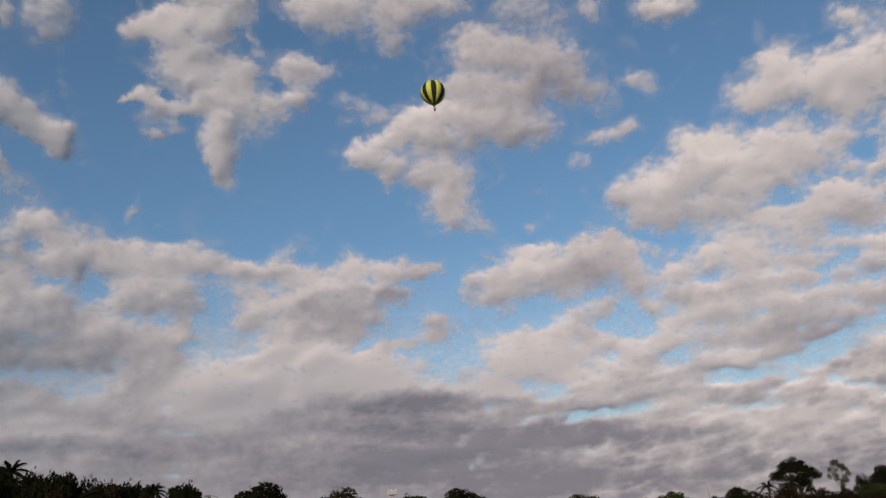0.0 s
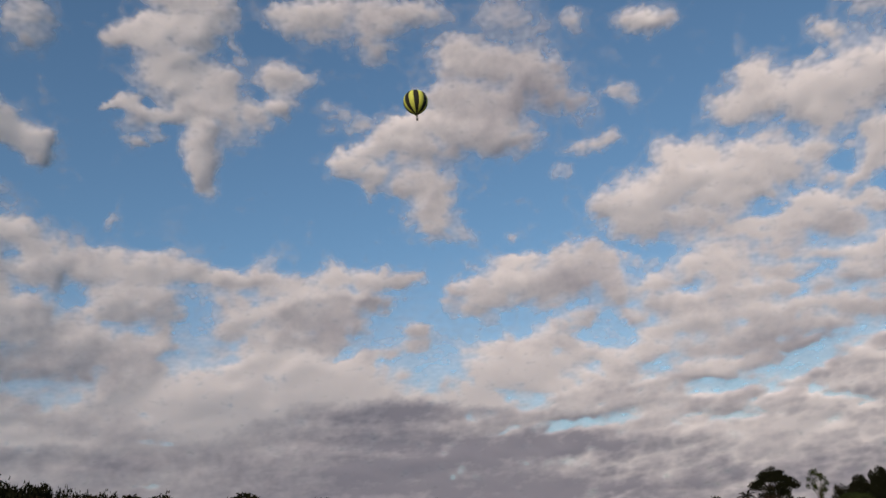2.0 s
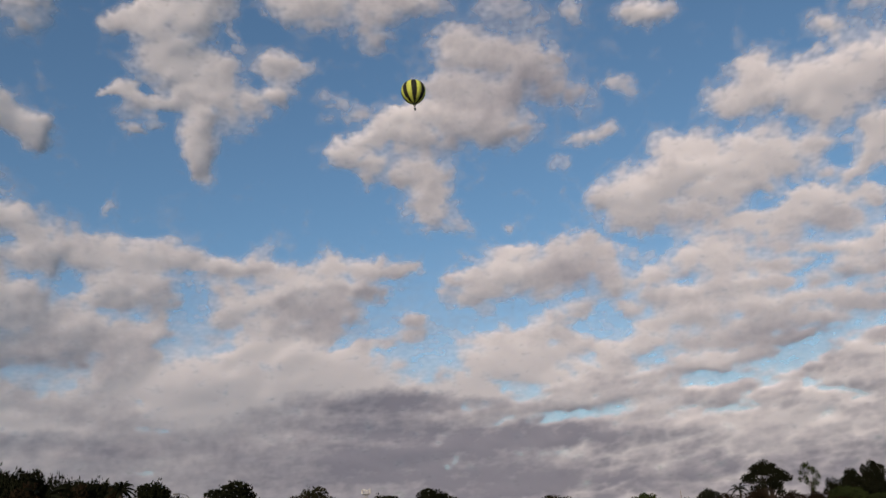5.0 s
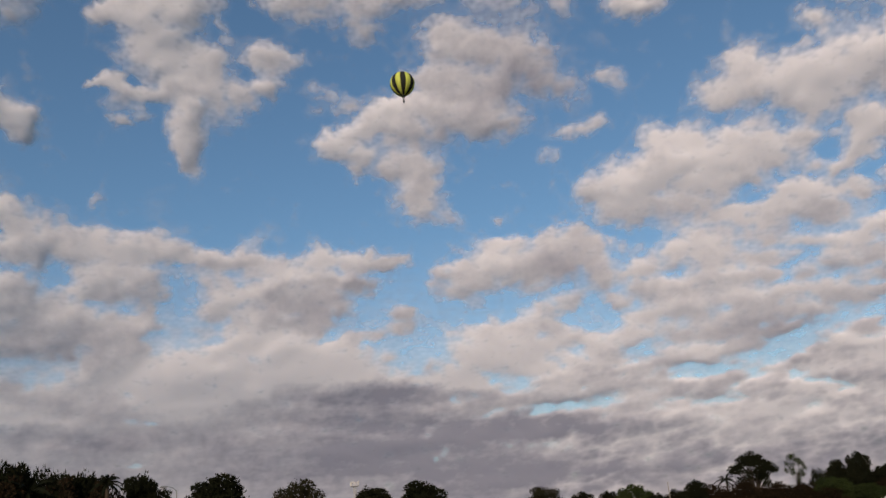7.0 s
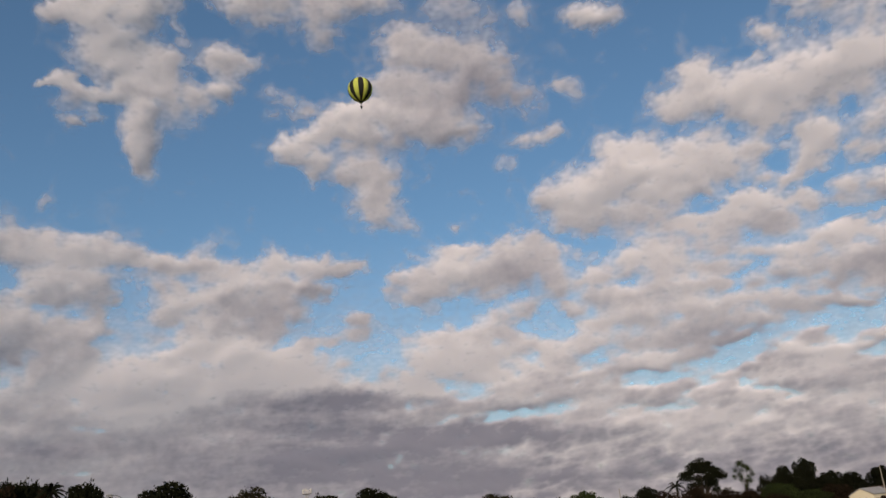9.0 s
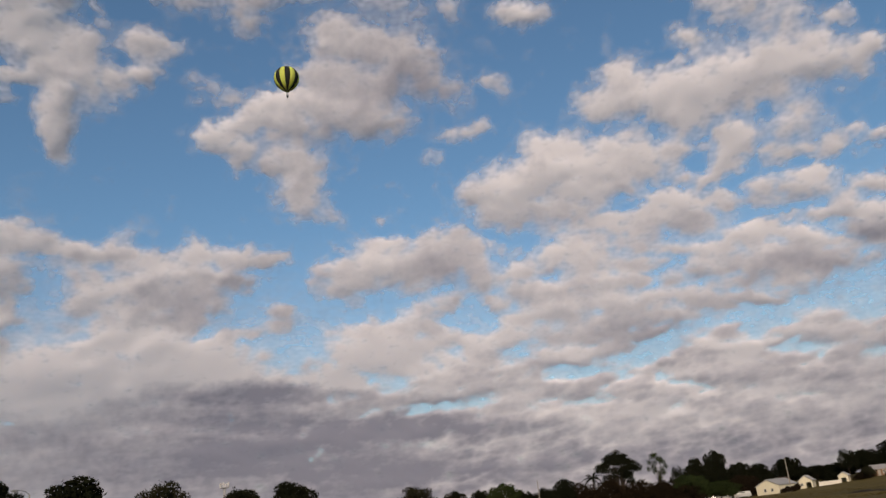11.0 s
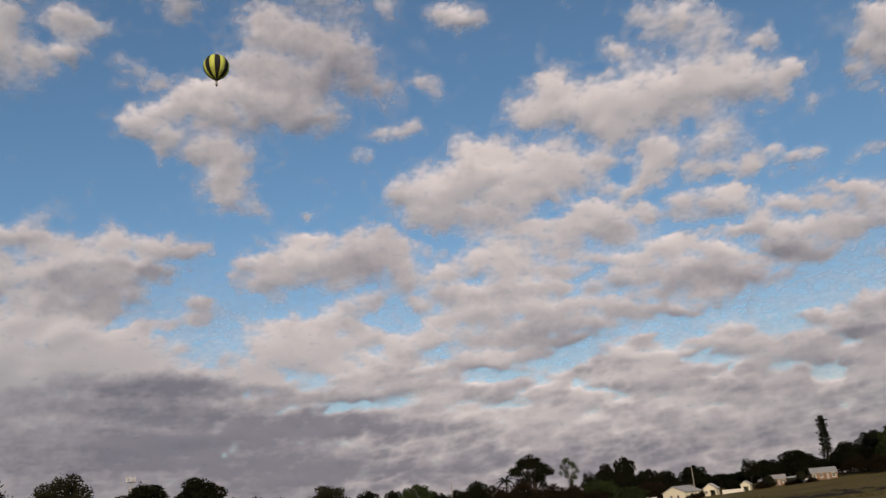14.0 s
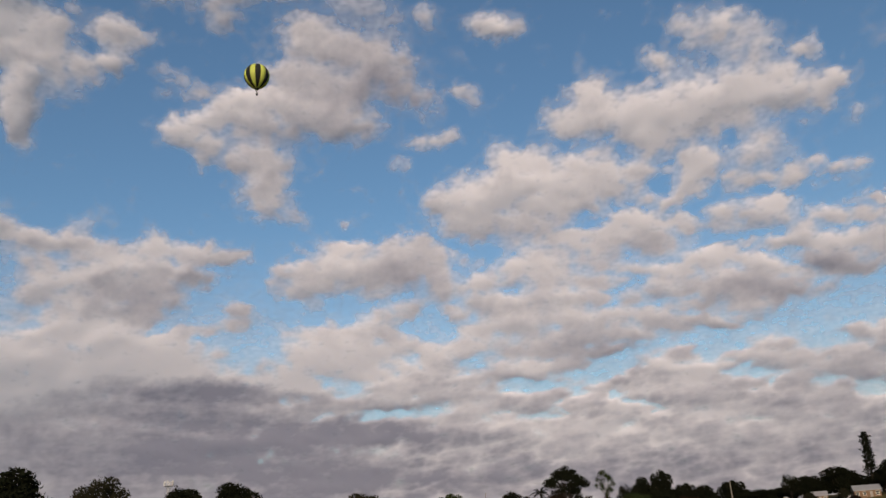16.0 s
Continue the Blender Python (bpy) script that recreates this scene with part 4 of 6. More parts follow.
def build_clouds():
    az, el = np.meshgrid(np.arange(-42, 52.01, CELL), np.arange(0.2, 42.01, CELL))
    # coordinates in which the texture is even overhead and flatter towards the horizon
    px, py = 0.22 * az * np.cos(np.radians(el)), 0.22 * el + 2.5 * (1 - np.exp(-el / 10))
    calm = 0.55 + 0.45 * step(3, 20, el)
    # edges curl and fray at three sizes
    wa = az + calm * (0.45 * layered(px * 1.3, py * 1.3, 2, 11) + 0.60 * layered(px * 4.2, py * 4.2, 3, 21, 0.65))
    we = el + calm * (0.32 * layered(px * 1.3, py * 1.3, 2, 31) + 0.46 * layered(px * 4.2, py * 4.2, 3, 41, 0.65))

    def puff(a, e, w, h, tilt, full):
        """Its fullness: half of it is left at the rim of the ellipse."""
        du, dv = (wa - a) * math.cos(radians(e)), we - e
        c, s = math.cos(radians(tilt)), math.sin(radians(tilt))
        u, v = (du * c + dv * s) / w, (dv * c - du * s) / h
        return full * np.exp(-0.69 * np.minimum(u * u + v * v, 40))

    names, shares, lift, weight, dense = [], [], 0.0, 1e-6, 1e-6
    for name, puffs in BANKS:
        if name in ("gaps", "shading"):
            continue
        total = 0.0
        for p in puffs:
            g = puff(*p) ** 4
            total, weight, dense = total + g, weight + g, dense + g * p[5]
            lift = lift + g * radians(min(p[2], p[3])) ** 4
        total = total ** 0.25
        if name in names:
            shares[names.index(name)] = np.maximum(total, shares[names.index(name)])
        else:
            names.append(name)
            shares.append(total)
    streaks = layered(az * 0.10 + 0.05 * el, el * 0.55, 4, 51, 0.55)
    deck = (1.0 + 0.3 * streaks) * step(10.8, 6.6, el + 1.2 * streaks - 3.5 * step(4, -10, az))
    names.append("deck")
    shares.append(deck)
    mass = sum(v ** 4 for v in shares) ** 0.25
    gaps = sum(puff(*p) for name, puffs in BANKS if name == "gaps" for p in puffs)
    swell = sum(puff(*p) for name, puffs in BANKS if name == "shading" for p in puffs)
    mass = np.maximum(mass + gaps, 0)
    detail = layered(px * 2.2, py * 2.2, 4, 61, 0.6)
    fleece, floss = layered(px * 5.0, py * 5.0, 2, 65, 0.6), layered(px * 13.0, py * 13.0, 2, 67, 0.6)
    # cauliflower heads in three sizes, each bent by a slow drift
    bx, by = 0.30 * layered(px * 1.5, py * 1.5, 4, 101), 0.30 * layered(px * 1.5, py * 1.5, 4, 111)
    big, mid, small = (cells((px + bx) * q, (py + by) * q, 121 + 7 * k) for k, q in enumerate((2.3, 5.0, 11.0)))
    # the far deck is seen edge on: long low heads in rows
    stir, stew = layered(az * 0.22, el * 0.5, 4, 95, 0.6), layered(az * 0.22, el * 0.5, 4, 97, 0.6)
    slant = 0.03 * az + 0.09 * np.maximum(az, 0)   # the rows climb towards the east
    low_a = cells(az * 0.42 + 0.7 * stir, el * 1.1 + 0.5 * stew - slant, 141)
    low_b = cells(az * 0.95 + 0.8 * stew, el * 2.2 + 0.6 * stir - 2 * slant, 151)
    low_c = cells(az * 2.0 + 0.9 * stir, el * 4.2 + 0.7 * stew - 4 * slant, 157)
    low, east = step(13, 7, el), step(-8, 12, az)
    bars = layered(az * 0.28 + 0.12 * el + 0.5 * stir, el * 1.5 + 0.4 * stew, 4, 171, 0.6)
    slits = layered(az * 0.20 + 0.10 * el + 0.4 * stew, el * 1.3 + 0.5 * stir, 4, 191, 0.62)
    heads = (1 - low) * (0.50 * big + 0.32 * mid + 0.18 * small) + low * (0.60 * low_a + 0.28 * low_b + 0.12 * low_c) - 0.81
    lively = 0.35 + 1.3 * step(-0.35, 0.35, layered(px * 0.9, py * 0.9, 3, 181))
    # a thin veil thickens towards the horizon
    veil = 0.46 * step(23, 7, el) + 0.40 * step(8, 3, el) + 0.22 * step(4, -18, az) * step(20, 13, el)
    vapour = np.clip(0.52 + 1.3 * (np.minimum(mass, 1) - 0.5) + calm * (0.50 * detail + 0.30 * fleece) + (calm * 0.30 * (1 - low) + low * lively * (0.4 + 1.6 * east) * step(3, 8, el)) * (heads + 0.05), -0.5, 1.4)
    # the far deck thins in slits
    vapour = vapour - low * step(1, 4, el) * 0.3 * step(0.20, 0.5, slits)
    vapour = vapour * np.where(vapour > 0, np.maximum(soften(dense / weight, 2), low) ** 0.75, 1)   # thin puffs stay thin
    vapour = np.maximum(vapour, veil + 0.06 * detail)
    # faint wisps in the open blue
    vapour = np.maximum(vapour, -0.10 + 0.26 * layered(px * 0.6 + 0.4 * detail, py * 1.1, 4, 161, 0.6) + 0.08 * detail)
    body = np.clip(vapour, 0, 1)
    # every puff swells towards the ground, and carries smaller heads
    bulge = BULGE * (1 - 0.5 * low) * (0.55 * soften(body, 16) + 0.45 * soften(body, 6)) + PUFFS * (1 + 0.25 * step(16, 9, el)) * soften(lift ** 0.25, 2)
    folds = layered(px * 2.0, py * 2.0, 4, 81, 0.45)
    bulge = bulge + soften(body, 3) * calm * (HEADS * lively * (soften(big, 4) + 0.60 * soften(mid, 2) + 0.14 * soften(small, 1)) * (1 - low) + FOLDS * (folds + 0.35 * fleece))
    bulge = bulge + body * LOW_HEADS * (0.5 + 0.5 * east) * low * (soften(low_a, 3) + 0.50 * soften(low_b, 2) + 0.14 * soften(low_c, 1) + 0.2 * bars)
    # cloud shade painted as grey: deep parts, lumps, far-deck streaks, plus random mottling
    cloud_shade = np.clip(0.19 + 0.12 * step(19, 11, el) * step(13, 0, az) - 0.10 * step(0, -20, az) - 0.18 * step(6, 18, az) * step(12, 20, el) + 0.85 * swell + low * (0.43 - 0.12 * step(-4, -18, az) - 0.28 * east * step(2, 5, el) + (0.5 * streaks + (0.4 - 0.2 * east) * bars) * (0.45 + 0.55 * step(-18, -4, az))) + 1.9 * lively * heads * (0.25 + low * (0.65 * east - 0.15)) + 0.27 * detail + 0.20 * fleece + 0.10 * floss, 0, 1)
    plane = 2500 / np.sin(np.radians(55 + 0.95 * el))
    reach = plane * (1 - soften(bulge, 1))
    ra, re = np.radians(az), np.radians(el)
    place = np.stack([np.sin(ra) * np.cos(re), np.cos(ra) * np.cos(re), np.sin(re)], -1) * reach[..., None]
    across, up = np.gradient(place, axis=1), np.gradient(place, axis=0)
    normal = np.cross(up, across)
    normal /= np.linalg.norm(normal, axis=-1)[..., None]
    owner = np.argmax(np.stack(shares), axis=0)
    rows, cols = az.shape
    ids = np.arange(rows * cols).reshape(rows, cols)
    quads = np.stack([ids[:-1, :-1], ids[1:, :-1], ids[1:, 1:], ids[:-1, 1:]], -1).reshape(-1, 4)
    there = (vapour.ravel()[quads] > -0.22).any(1)
    own = np.where(there, owner.ravel()[quads[:, 0]], -1).reshape(rows - 1, cols - 1)
    # every separate body of vapour is a cloud; the smallest shreds stay together
    label = np.full(own.shape, -1)
    bodies, shreds = [], []
    for start in zip(*np.nonzero(own >= 0)):
        if label[start] >= 0:
            continue
        kind, body, edge = own[start], [], [start]
        label[start] = 1
        while edge:
            i, j = edge.pop()
            body.append(i * (cols - 1) + j)
            for q in ((i + 1, j), (i - 1, j), (i, j + 1), (i, j - 1)):
                if 0 <= q[0] < rows - 1 and 0 <= q[1] < cols - 1 and label[q] < 0 and own[q] == kind:
                    label[q] = 1
                    edge.append(q)
        if len(body) < 390:
            shreds += body
        else:
            bodies.append((kind, body))
    for kind, body in bodies + [(-2, shreds)]:
        mine = quads[np.array(body)]
        used, index = np.unique(mine, return_inverse=True)
        me = bpy.data.meshes.new("cloud")
        me.vertices.add(len(used))
        me.vertices.foreach_set("co", place.reshape(-1, 3)[used].astype(np.float32).ravel())
        me.loops.add(len(mine) * 4)
        me.loops.foreach_set("vertex_index", index.reshape(-1).astype(np.int32))
        me.polygons.add(len(mine))
        me.polygons.foreach_set("loop_start", np.arange(0, len(mine) * 4, 4, dtype=np.int32))
        me.polygons.foreach_set("use_smooth", np.ones(len(mine), dtype=bool))
        me.update(calc_edges=True)
        for key, field in (("vapour", vapour), ("cloud_shade", cloud_shade)):
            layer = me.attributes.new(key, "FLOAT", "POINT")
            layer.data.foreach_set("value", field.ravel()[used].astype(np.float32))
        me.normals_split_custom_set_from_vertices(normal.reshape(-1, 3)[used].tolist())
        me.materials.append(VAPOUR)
        if kind == -2:
            tagged(new("cloud_shreds", me), "thin white shreds of vapour between the clouds", "clouds", kind="stuff")
        elif names[kind] == "deck":
            tagged(new("cloud_deck", me), "low grey cream cloud deck along the horizon", "cloud", kind="structure")
        else:
            name = names[kind]
            words = "ragged cream white cloud with soft grey folds"
            if "bank" in name or "low" in name:
                words = "broad heavy cloud with a greyish base"
            elif len(body) < 3700:
                words = "small thin white cloud scrap"
            elif "east" in name:
                words = "cream cloud of many small folds"
            tagged(new("cloud", me), words, "cloud", "clouds in the sky")


build_clouds()


# ---- hot-air balloon ----
def build_balloon(azimuth, elevation, distance, diameter):
    root = thing("hot_air_balloon", "yellow and black striped hot-air balloon drifting in the sky", "balloon")
    r = diameter / 2
    gores = 14
    profile = []
    for i in range(27):
        if i < 13:
            a = i / 12 * math.pi / 2
            profile.append((max(r * math.sin(a), 0.04 * r), 0.94 * r * math.cos(a)))
        else:   # below the widest ring the gores run almost straight to a narrow mouth
            q = (i - 12) / 14
            profile.append((r * math.cos(1.40 * q), -1.16 * r * (0.62 * math.sin(1.40 * q) + 0.39 * q)))
    for g in range(gores):
        bm = bmesh.new()
        cols = 7
        grid = []
        for ring, z in profile:
            row = []
            for c in range(cols):
                f = c / (cols - 1)
                a = 2 * math.pi * (g + f - 0.5) / gores
                swell = 1 + 0.022 * math.sin(math.pi * f) * min(1, ring / r * 1.5)
                row.append(bm.verts.new((ring * swell * math.sin(a), -ring * swell * math.cos(a), z)))
            grid.append(row)
        for a, b in zip(grid, grid[1:]):
            for c in range(cols - 1):
                bm.faces.new((a[c], b[c], b[c + 1], a[c + 1]))
        black = g % 2 == 0
        ob = part("gore", bm, CLOTH_BLACK if black else CLOTH_YELLOW, root, "black fabric panel" if black else "yellow fabric panel", True)
        thick = ob.modifiers.new("cloth", "SOLIDIFY")
        thick.thickness = 0.02
    ring, z = profile[-1]
    bm = bmesh.new()
    tube(bm, [(0, 0, profile[0][1] - 0.02), (0, 0, profile[0][1] + 0.05)], [0.09 * r, 0.05 * r], 16)
    part("crown_cap", bm, CLOTH_BLACK, root, "black crown cap")
    bm = bmesh.new()
    for k in range(24):
        a0, a1 = 2 * math.pi * k / 24, 2 * math.pi * (k + 1) / 24
        q = [bm.verts.new((rr * math.sin(a), -rr * math.cos(a), zz)) for a, rr, zz in ((a0, ring, z), (a1, ring, z), (a1, ring * 0.78, z - 0.11 * r), (a0, ring * 0.78, z - 0.11 * r))]
        bm.faces.new(q[::-1])
    bmesh.ops.remove_doubles(bm, verts=bm.verts, dist=1e-4)
    part("mouth_skirt", bm, CLOTH_BLACK, root, "dark scorch-proof skirt round the mouth", True).modifiers.new("cloth", "SOLIDIFY").thickness = 0.02
    # a single seat with its burner and gas bottle hangs under the mouth
    top, low = z - 0.11 * r, -1.80 * r
    for sx, sy in ((-1, -1), (1, -1), (1, 1), (-1, 1)):
        bm = bmesh.new()
        tube(bm, [(sx * 0.5 * ring, sy * 0.5 * ring, top), (sx * 0.42, sy * 0.42, low + 1.9)], [0.025, 0.025], 5)
        part("suspension_cable", bm, ROPE, root)
    bm = bmesh.new()
    tube(bm, [(0.45 * math.cos(a), 0.45 * math.sin(a), low + 1.9) for a in [2 * math.pi * k / 16 for k in range(17)]], [0.05] * 17, 6)
    part("load_ring", bm, STEEL_GREY, root, "steel load ring")
    bm = bmesh.new()
    tube(bm, [(0, 0, low + 1.75), (0, 0, low + 1.9), (0, 0, low + 2.35)], [0.12, 0.26, 0.22], 12)
    part("burner", bm, STEEL_GREY, root, "steel gas burner")
    bm = bmesh.new()
    tube(bm, [(0.05, 0.35, low + 0.15), (0.05, 0.35, low + 0.3), (0.05, 0.35, low + 1.25), (0.05, 0.35, low + 1.4)], [0.2, 0.27, 0.27, 0.15], 14)
    part("gas_bottle", bm, SEAT_DARK, root, "dark upright gas bottle")
    bm = bmesh.new()
    box(bm, -0.4, 0.4, -0.45, 0.2, low + 0.25, low + 0.45, 0.06)
    box(bm, -0.4, 0.4, 0.0, 0.14, low + 0.45, low + 1.5, 0.06)
    part("seat", bm, SEAT_DARK, root, "dark padded seat")
    for sx in (-1, 1):
        bm = bmesh.new()
        tube(bm, [(sx * 0.42, 0, low + 1.9), (sx * 0.44, -0.05, low + 1.0), (sx * 0.4, -0.3, low + 0.4)], [0.05, 0.05, 0.05], 6)
        part("seat_strap", bm, ROPE, root)
    x, y = at_bearing(azimuth, distance * math.cos(radians(elevation)))
    root.matrix_world = pose(x, y, 1.6 + distance * math.sin(radians(elevation)), 0, 0, -azimuth + 6)


build_balloon(-1.85, 29.28, 412.0, 11.3)


# ---- trees ----
def leaf_cloud(rng, lobes, count, size, hollow=0.55, droop=0.0):
    """Many small folded leaf sprays spread through the lobes (centre, radii) of a crown."""
    vol = np.array([l[3] * l[4] * l[5] for l in lobes]) ** 0.67
    pick = rng.choice(len(lobes), count, p=vol / vol.sum())
    lobe = np.array(lobes)[pick]
    d = rng.normal(size=(count, 3))
    d /= np.linalg.norm(d, axis=1)[:, None]
    rad = hollow + (1.04 - hollow) * rng.random(count) ** 0.6
    rad *= 1 + 0.16 * np.clip(rng.normal(size=count), -2, 1.3) * (rng.random(count) < 0.35)
    c = lobe[:, :3] + d * lobe[:, 3:] * rad[:, None]
    s = size * (0.55 + 0.9 * rng.random(count))
    out = d * 0.6 + rng.normal(size=(count, 3)) * 0.7 + np.array([0, 0, 0.25 - droop])
    out /= np.linalg.norm(out, axis=1)[:, None]
    side = np.cross(out, rng.normal(size=(count, 3)))
    side /= np.linalg.norm(side, axis=1)[:, None] + 1e-9
    fold = np.cross(out, side) * 0.25
    tip, base = c + out * s[:, None], c - out * s[:, None] * 0.7
    left, right = c + (side * 0.42 + fold) * s[:, None], c + (-side * 0.42 + fold) * s[:, None]
    verts = np.stack([base, left, tip, right], 1).reshape(-1, 3)
    i = np.arange(count) * 4
    faces = np.concatenate([np.stack([i, i + 1, i + 2], 1), np.stack([i, i + 2, i + 3], 1)])
    return verts.tolist(), faces.tolist()


def limbs(bm, rng, foot, ends, thick):
    for e in ends:
        a, b = Vector(foot), Vector(e)
        mid = a.lerp(b, 0.5) + Vector(rng.normal(size=3) * 0.06) * (b - a).length + Vector((0, 0, 0.08 * (b - a).length))
        tube(bm, [a, a.lerp(mid, 0.5), mid, mid.lerp(b, 0.55), b], [thick, thick * 0.8, thick * 0.6, thick * 0.4, thick * 0.12], 6)


def broadleaf(name, label, seed, lobes, count, leaf, leaves, trunk, hollow=0.55, twigs=26, droop=0.0):
    """A tree of unit height: trunk, limbs into every lobe, twigs that stick out, and a crown of sprays."""
    rng = np.random.default_rng(seed)
    root = thing(name, label, "tree", "trees along the field")
    bm = bmesh.new()
    fork = trunk[0]
    tube(bm, [(0, 0, -0.03), (0, 0, 0.02), (0.01, 0, fork * 0.5), (0, 0.01, fork)], [trunk[1] * 1.5, trunk[1], trunk[1] * 0.85, trunk[1] * 0.75], 9)
    part("trunk", bm, BARK, root)
    bm = bmesh.new()
    limbs(bm, rng, (0, 0, fork * 0.92), [l[:3] for l in lobes], trunk[1] * 0.5)
    for _ in range(twigs):
        l = lobes[rng.integers(len(lobes))]
        d = rng.normal(size=3)
        d[2] = abs(d[2]) * 0.9
        d /= np.linalg.norm(d)
        c = np.array(l[:3])
        limbs(bm, rng, c, [c + d * np.array(l[3:]) * (1.0 + 0.22 * rng.random())], trunk[1] * 0.12)
    part("limbs", bm, BARK, root, "forking branches and twigs")
    v, f = leaf_cloud(rng, lobes, count, leaf, hollow, droop)
    tagged(from_arrays("crown", v, f, leaves, root, "uneven crown of small leaves"), kind="stuff")
    return root


def round_lobes(seed, n, bottom, width, taper=0.28):
    """Lobes packed into an egg from the height bottom to 1, width across."""
    rng = np.random.default_rng(seed)
    lobes = [(0, 0, bottom + (1 - bottom) * 0.42, width * 0.30, width * 0.30, (1 - bottom) * 0.36), (0, 0, bottom + (1 - bottom) * 0.70, width * 0.15, width * 0.15, (1 - bottom) * 0.25)]
    for k in range(n):
        a, h = 2.4 * k + rng.random(), (k + 0.5 * rng.random()) / n
        z = bottom + (1 - bottom) * (0.14 + 0.74 * h)
        out = width * 0.34 * (1 - h) ** taper * (0.8 + 0.35 * rng.random())
        s = width * (0.10 + 0.07 * rng.random()) * (1.05 - 0.35 * h)
        lobes.append((math.cos(a) * out, math.sin(a) * out, z, s, s, s * 0.8))
    return lobes


def spread_lobes(seed, n, width):
    """Flat separate plates of foliage on long limbs, under a domed top."""
    rng = np.random.default_rng(seed)
    lobes = []
    for k in range(n):
        a, q = 2.4 * k, math.sqrt((k + 0.6) / n)
        z = 0.95 - 0.27 * q ** 2 - 0.10 * rng.random()
        lobes.append((math.cos(a) * q * width * 0.44, math.sin(a) * q * width * 0.44, z, width * 0.12, width * 0.12, 0.045 + 0.02 * rng.random()))
    for k in range(n // 3):
        a = rng.random() * 6.3
        lobes.append((math.cos(a) * width * 0.25, math.sin(a) * width * 0.25, 0.42 + 0.2 * rng.random(), width * 0.12, width * 0.12, 0.06))
    return lobes


def palm(name, label, seed, fronds=17, length=0.155, top=0.87):
    """A feather palm of unit height."""
    rng = np.random.default_rng(seed)
    root = thing(name, label, "palm tree", "trees along the field")
    bm = bmesh.new()
    tube(bm, [(0, 0, -0.02), (0.01, 0, 0.2), (0.02, 0.01, 0.5), (0.015, 0.01, top)], [0.032, 0.022, 0.018, 0.016], 9)
    part("trunk", bm, BARK, root, "slender ringed palm trunk")
    for k in range(fronds):
        a = 2.4 * k
        lift = 1.3 - 1.55 * k / fronds
        ln = length * (0.85 + 0.3 * rng.random())
        bm = bmesh.new()
        pts = []
        for i in range(9):
            s = i / 8
            out = ln * s * math.cos(lift) * (1 - 0.10 * s) + ln * 0.12 * s
            z = top + ln * (s * math.sin(lift) - 0.62 * s * s * (0.6 + 0.4 * math.cos(lift)))
            pts.append(Vector((0.015 + math.cos(a) * out, 0.01 + math.sin(a) * out, z)))
        tube(bm, pts, [0.006 * (1 - 0.8 * i / 8) for i in range(9)], 4)
        across = Vector((-math.sin(a), math.cos(a), 0))
        for i in range(26):
            s = 0.12 + 0.87 * i / 25
            j = min(7, int(s * 8))
            p = pts[j].lerp(pts[j + 1], s * 8 - j)
            way = (pts[j + 1] - pts[j]).normalized()
            reach = ln * 0.27 * math.sin(math.pi * min(1, 0.15 + 0.8 * s)) + 0.01
            for sg in (-1, 1):
                tip = p + across * sg * reach * 0.8 + way * reach * 0.45 - Vector((0, 0, reach * (0.5 + 0.25 * rng.random())))
                w = way * 0.007
                bm.faces.new([bm.verts.new(q) for q in (p - w, p.lerp(tip, 0.5) + w * 0.6, tip, p + w)])
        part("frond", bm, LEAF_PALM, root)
    return root


def column_pine(seed):
    """A tall narrow araucaria of unit height: tiers of short upswept branches on a straight stem."""
    rng = np.random.default_rng(seed)
    root = thing("norfolk_pine", "tall narrow dark pine with ragged tiers rising over the trees", "pine tree")
    bm = bmesh.new()
    tube(bm, [(0, 0, -0.02), (0.0, 0, 0.4), (-0.005, 0, 0.75), (-0.01, 0, 0.985)], [0.02, 0.014, 0.009, 0.003], 8)
    part("trunk", bm, BARK, root)
    for t in range(20):
        z = 0.30 + 0.68 * t / 19
        spread = (0.118 - 0.068 * t / 19) * (0.6 + 0.75 * rng.random()) * (0.55 if t > 17 else 1)
        bm = bmesh.new()
        n = 6
        sprays = []
        for k in range(n):
            a = 2 * math.pi * k / n + t * 0.7 + rng.random() * 0.4
            ln = spread * (0.7 + 0.5 * rng.random())
            tipz = z + ln * (0.15 + 0.35 * rng.random())
            tip = (math.cos(a) * ln, math.sin(a) * ln, tipz)
            tube(bm, [(0, 0, z), (tip[0] * 0.55, tip[1] * 0.55, z + 0.02 * ln), tip], [0.003, 0.002, 0.001], 4)
            for q in (0.45, 0.75, 1.0):
                sprays.append((tip[0] * q, tip[1] * q, z + (tipz - z) * q * q, 0.024, 0.024, 0.016))
        tier = part("tier", bm, BARK, root)
        v, f = leaf_cloud(rng, sprays, 340, 0.012, 0.1)
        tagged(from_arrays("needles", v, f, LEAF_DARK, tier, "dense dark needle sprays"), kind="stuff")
    return root


USED = set()


def plant(model, azimuth, distance, top, width, spin=0.0, lean=0.0):
    """Stands a model, or a copy of it, on the field so that its top is at that elevation (degrees) from the eye."""
    x, y = at_bearing(azimuth, distance)
    ground = rise(x, y)
    h = 1.6 + distance * math.tan(radians(top)) - ground
    ob = model if model.name not in USED else copy_thing(model, Matrix.Identity(4))
    USED.add(model.name)
    w = 2 * distance * math.tan(radians(width / 2)) if width else h
    ob.matrix_basis = pose(x, y, ground, 0, lean, spin) @ Matrix.Diagonal((w, w, h, 1))
    return ob


def normed(lobes):
    """Lobes scaled to a unit width across."""
    w = 2 * max(max(math.hypot(l[0], l[1]) + 0.75 * l[3] for l in lobes), 0.01)
    return [(l[0] / w, l[1] / w, l[2], l[3] / w, l[4] / w, l[5]) for l in lobes]


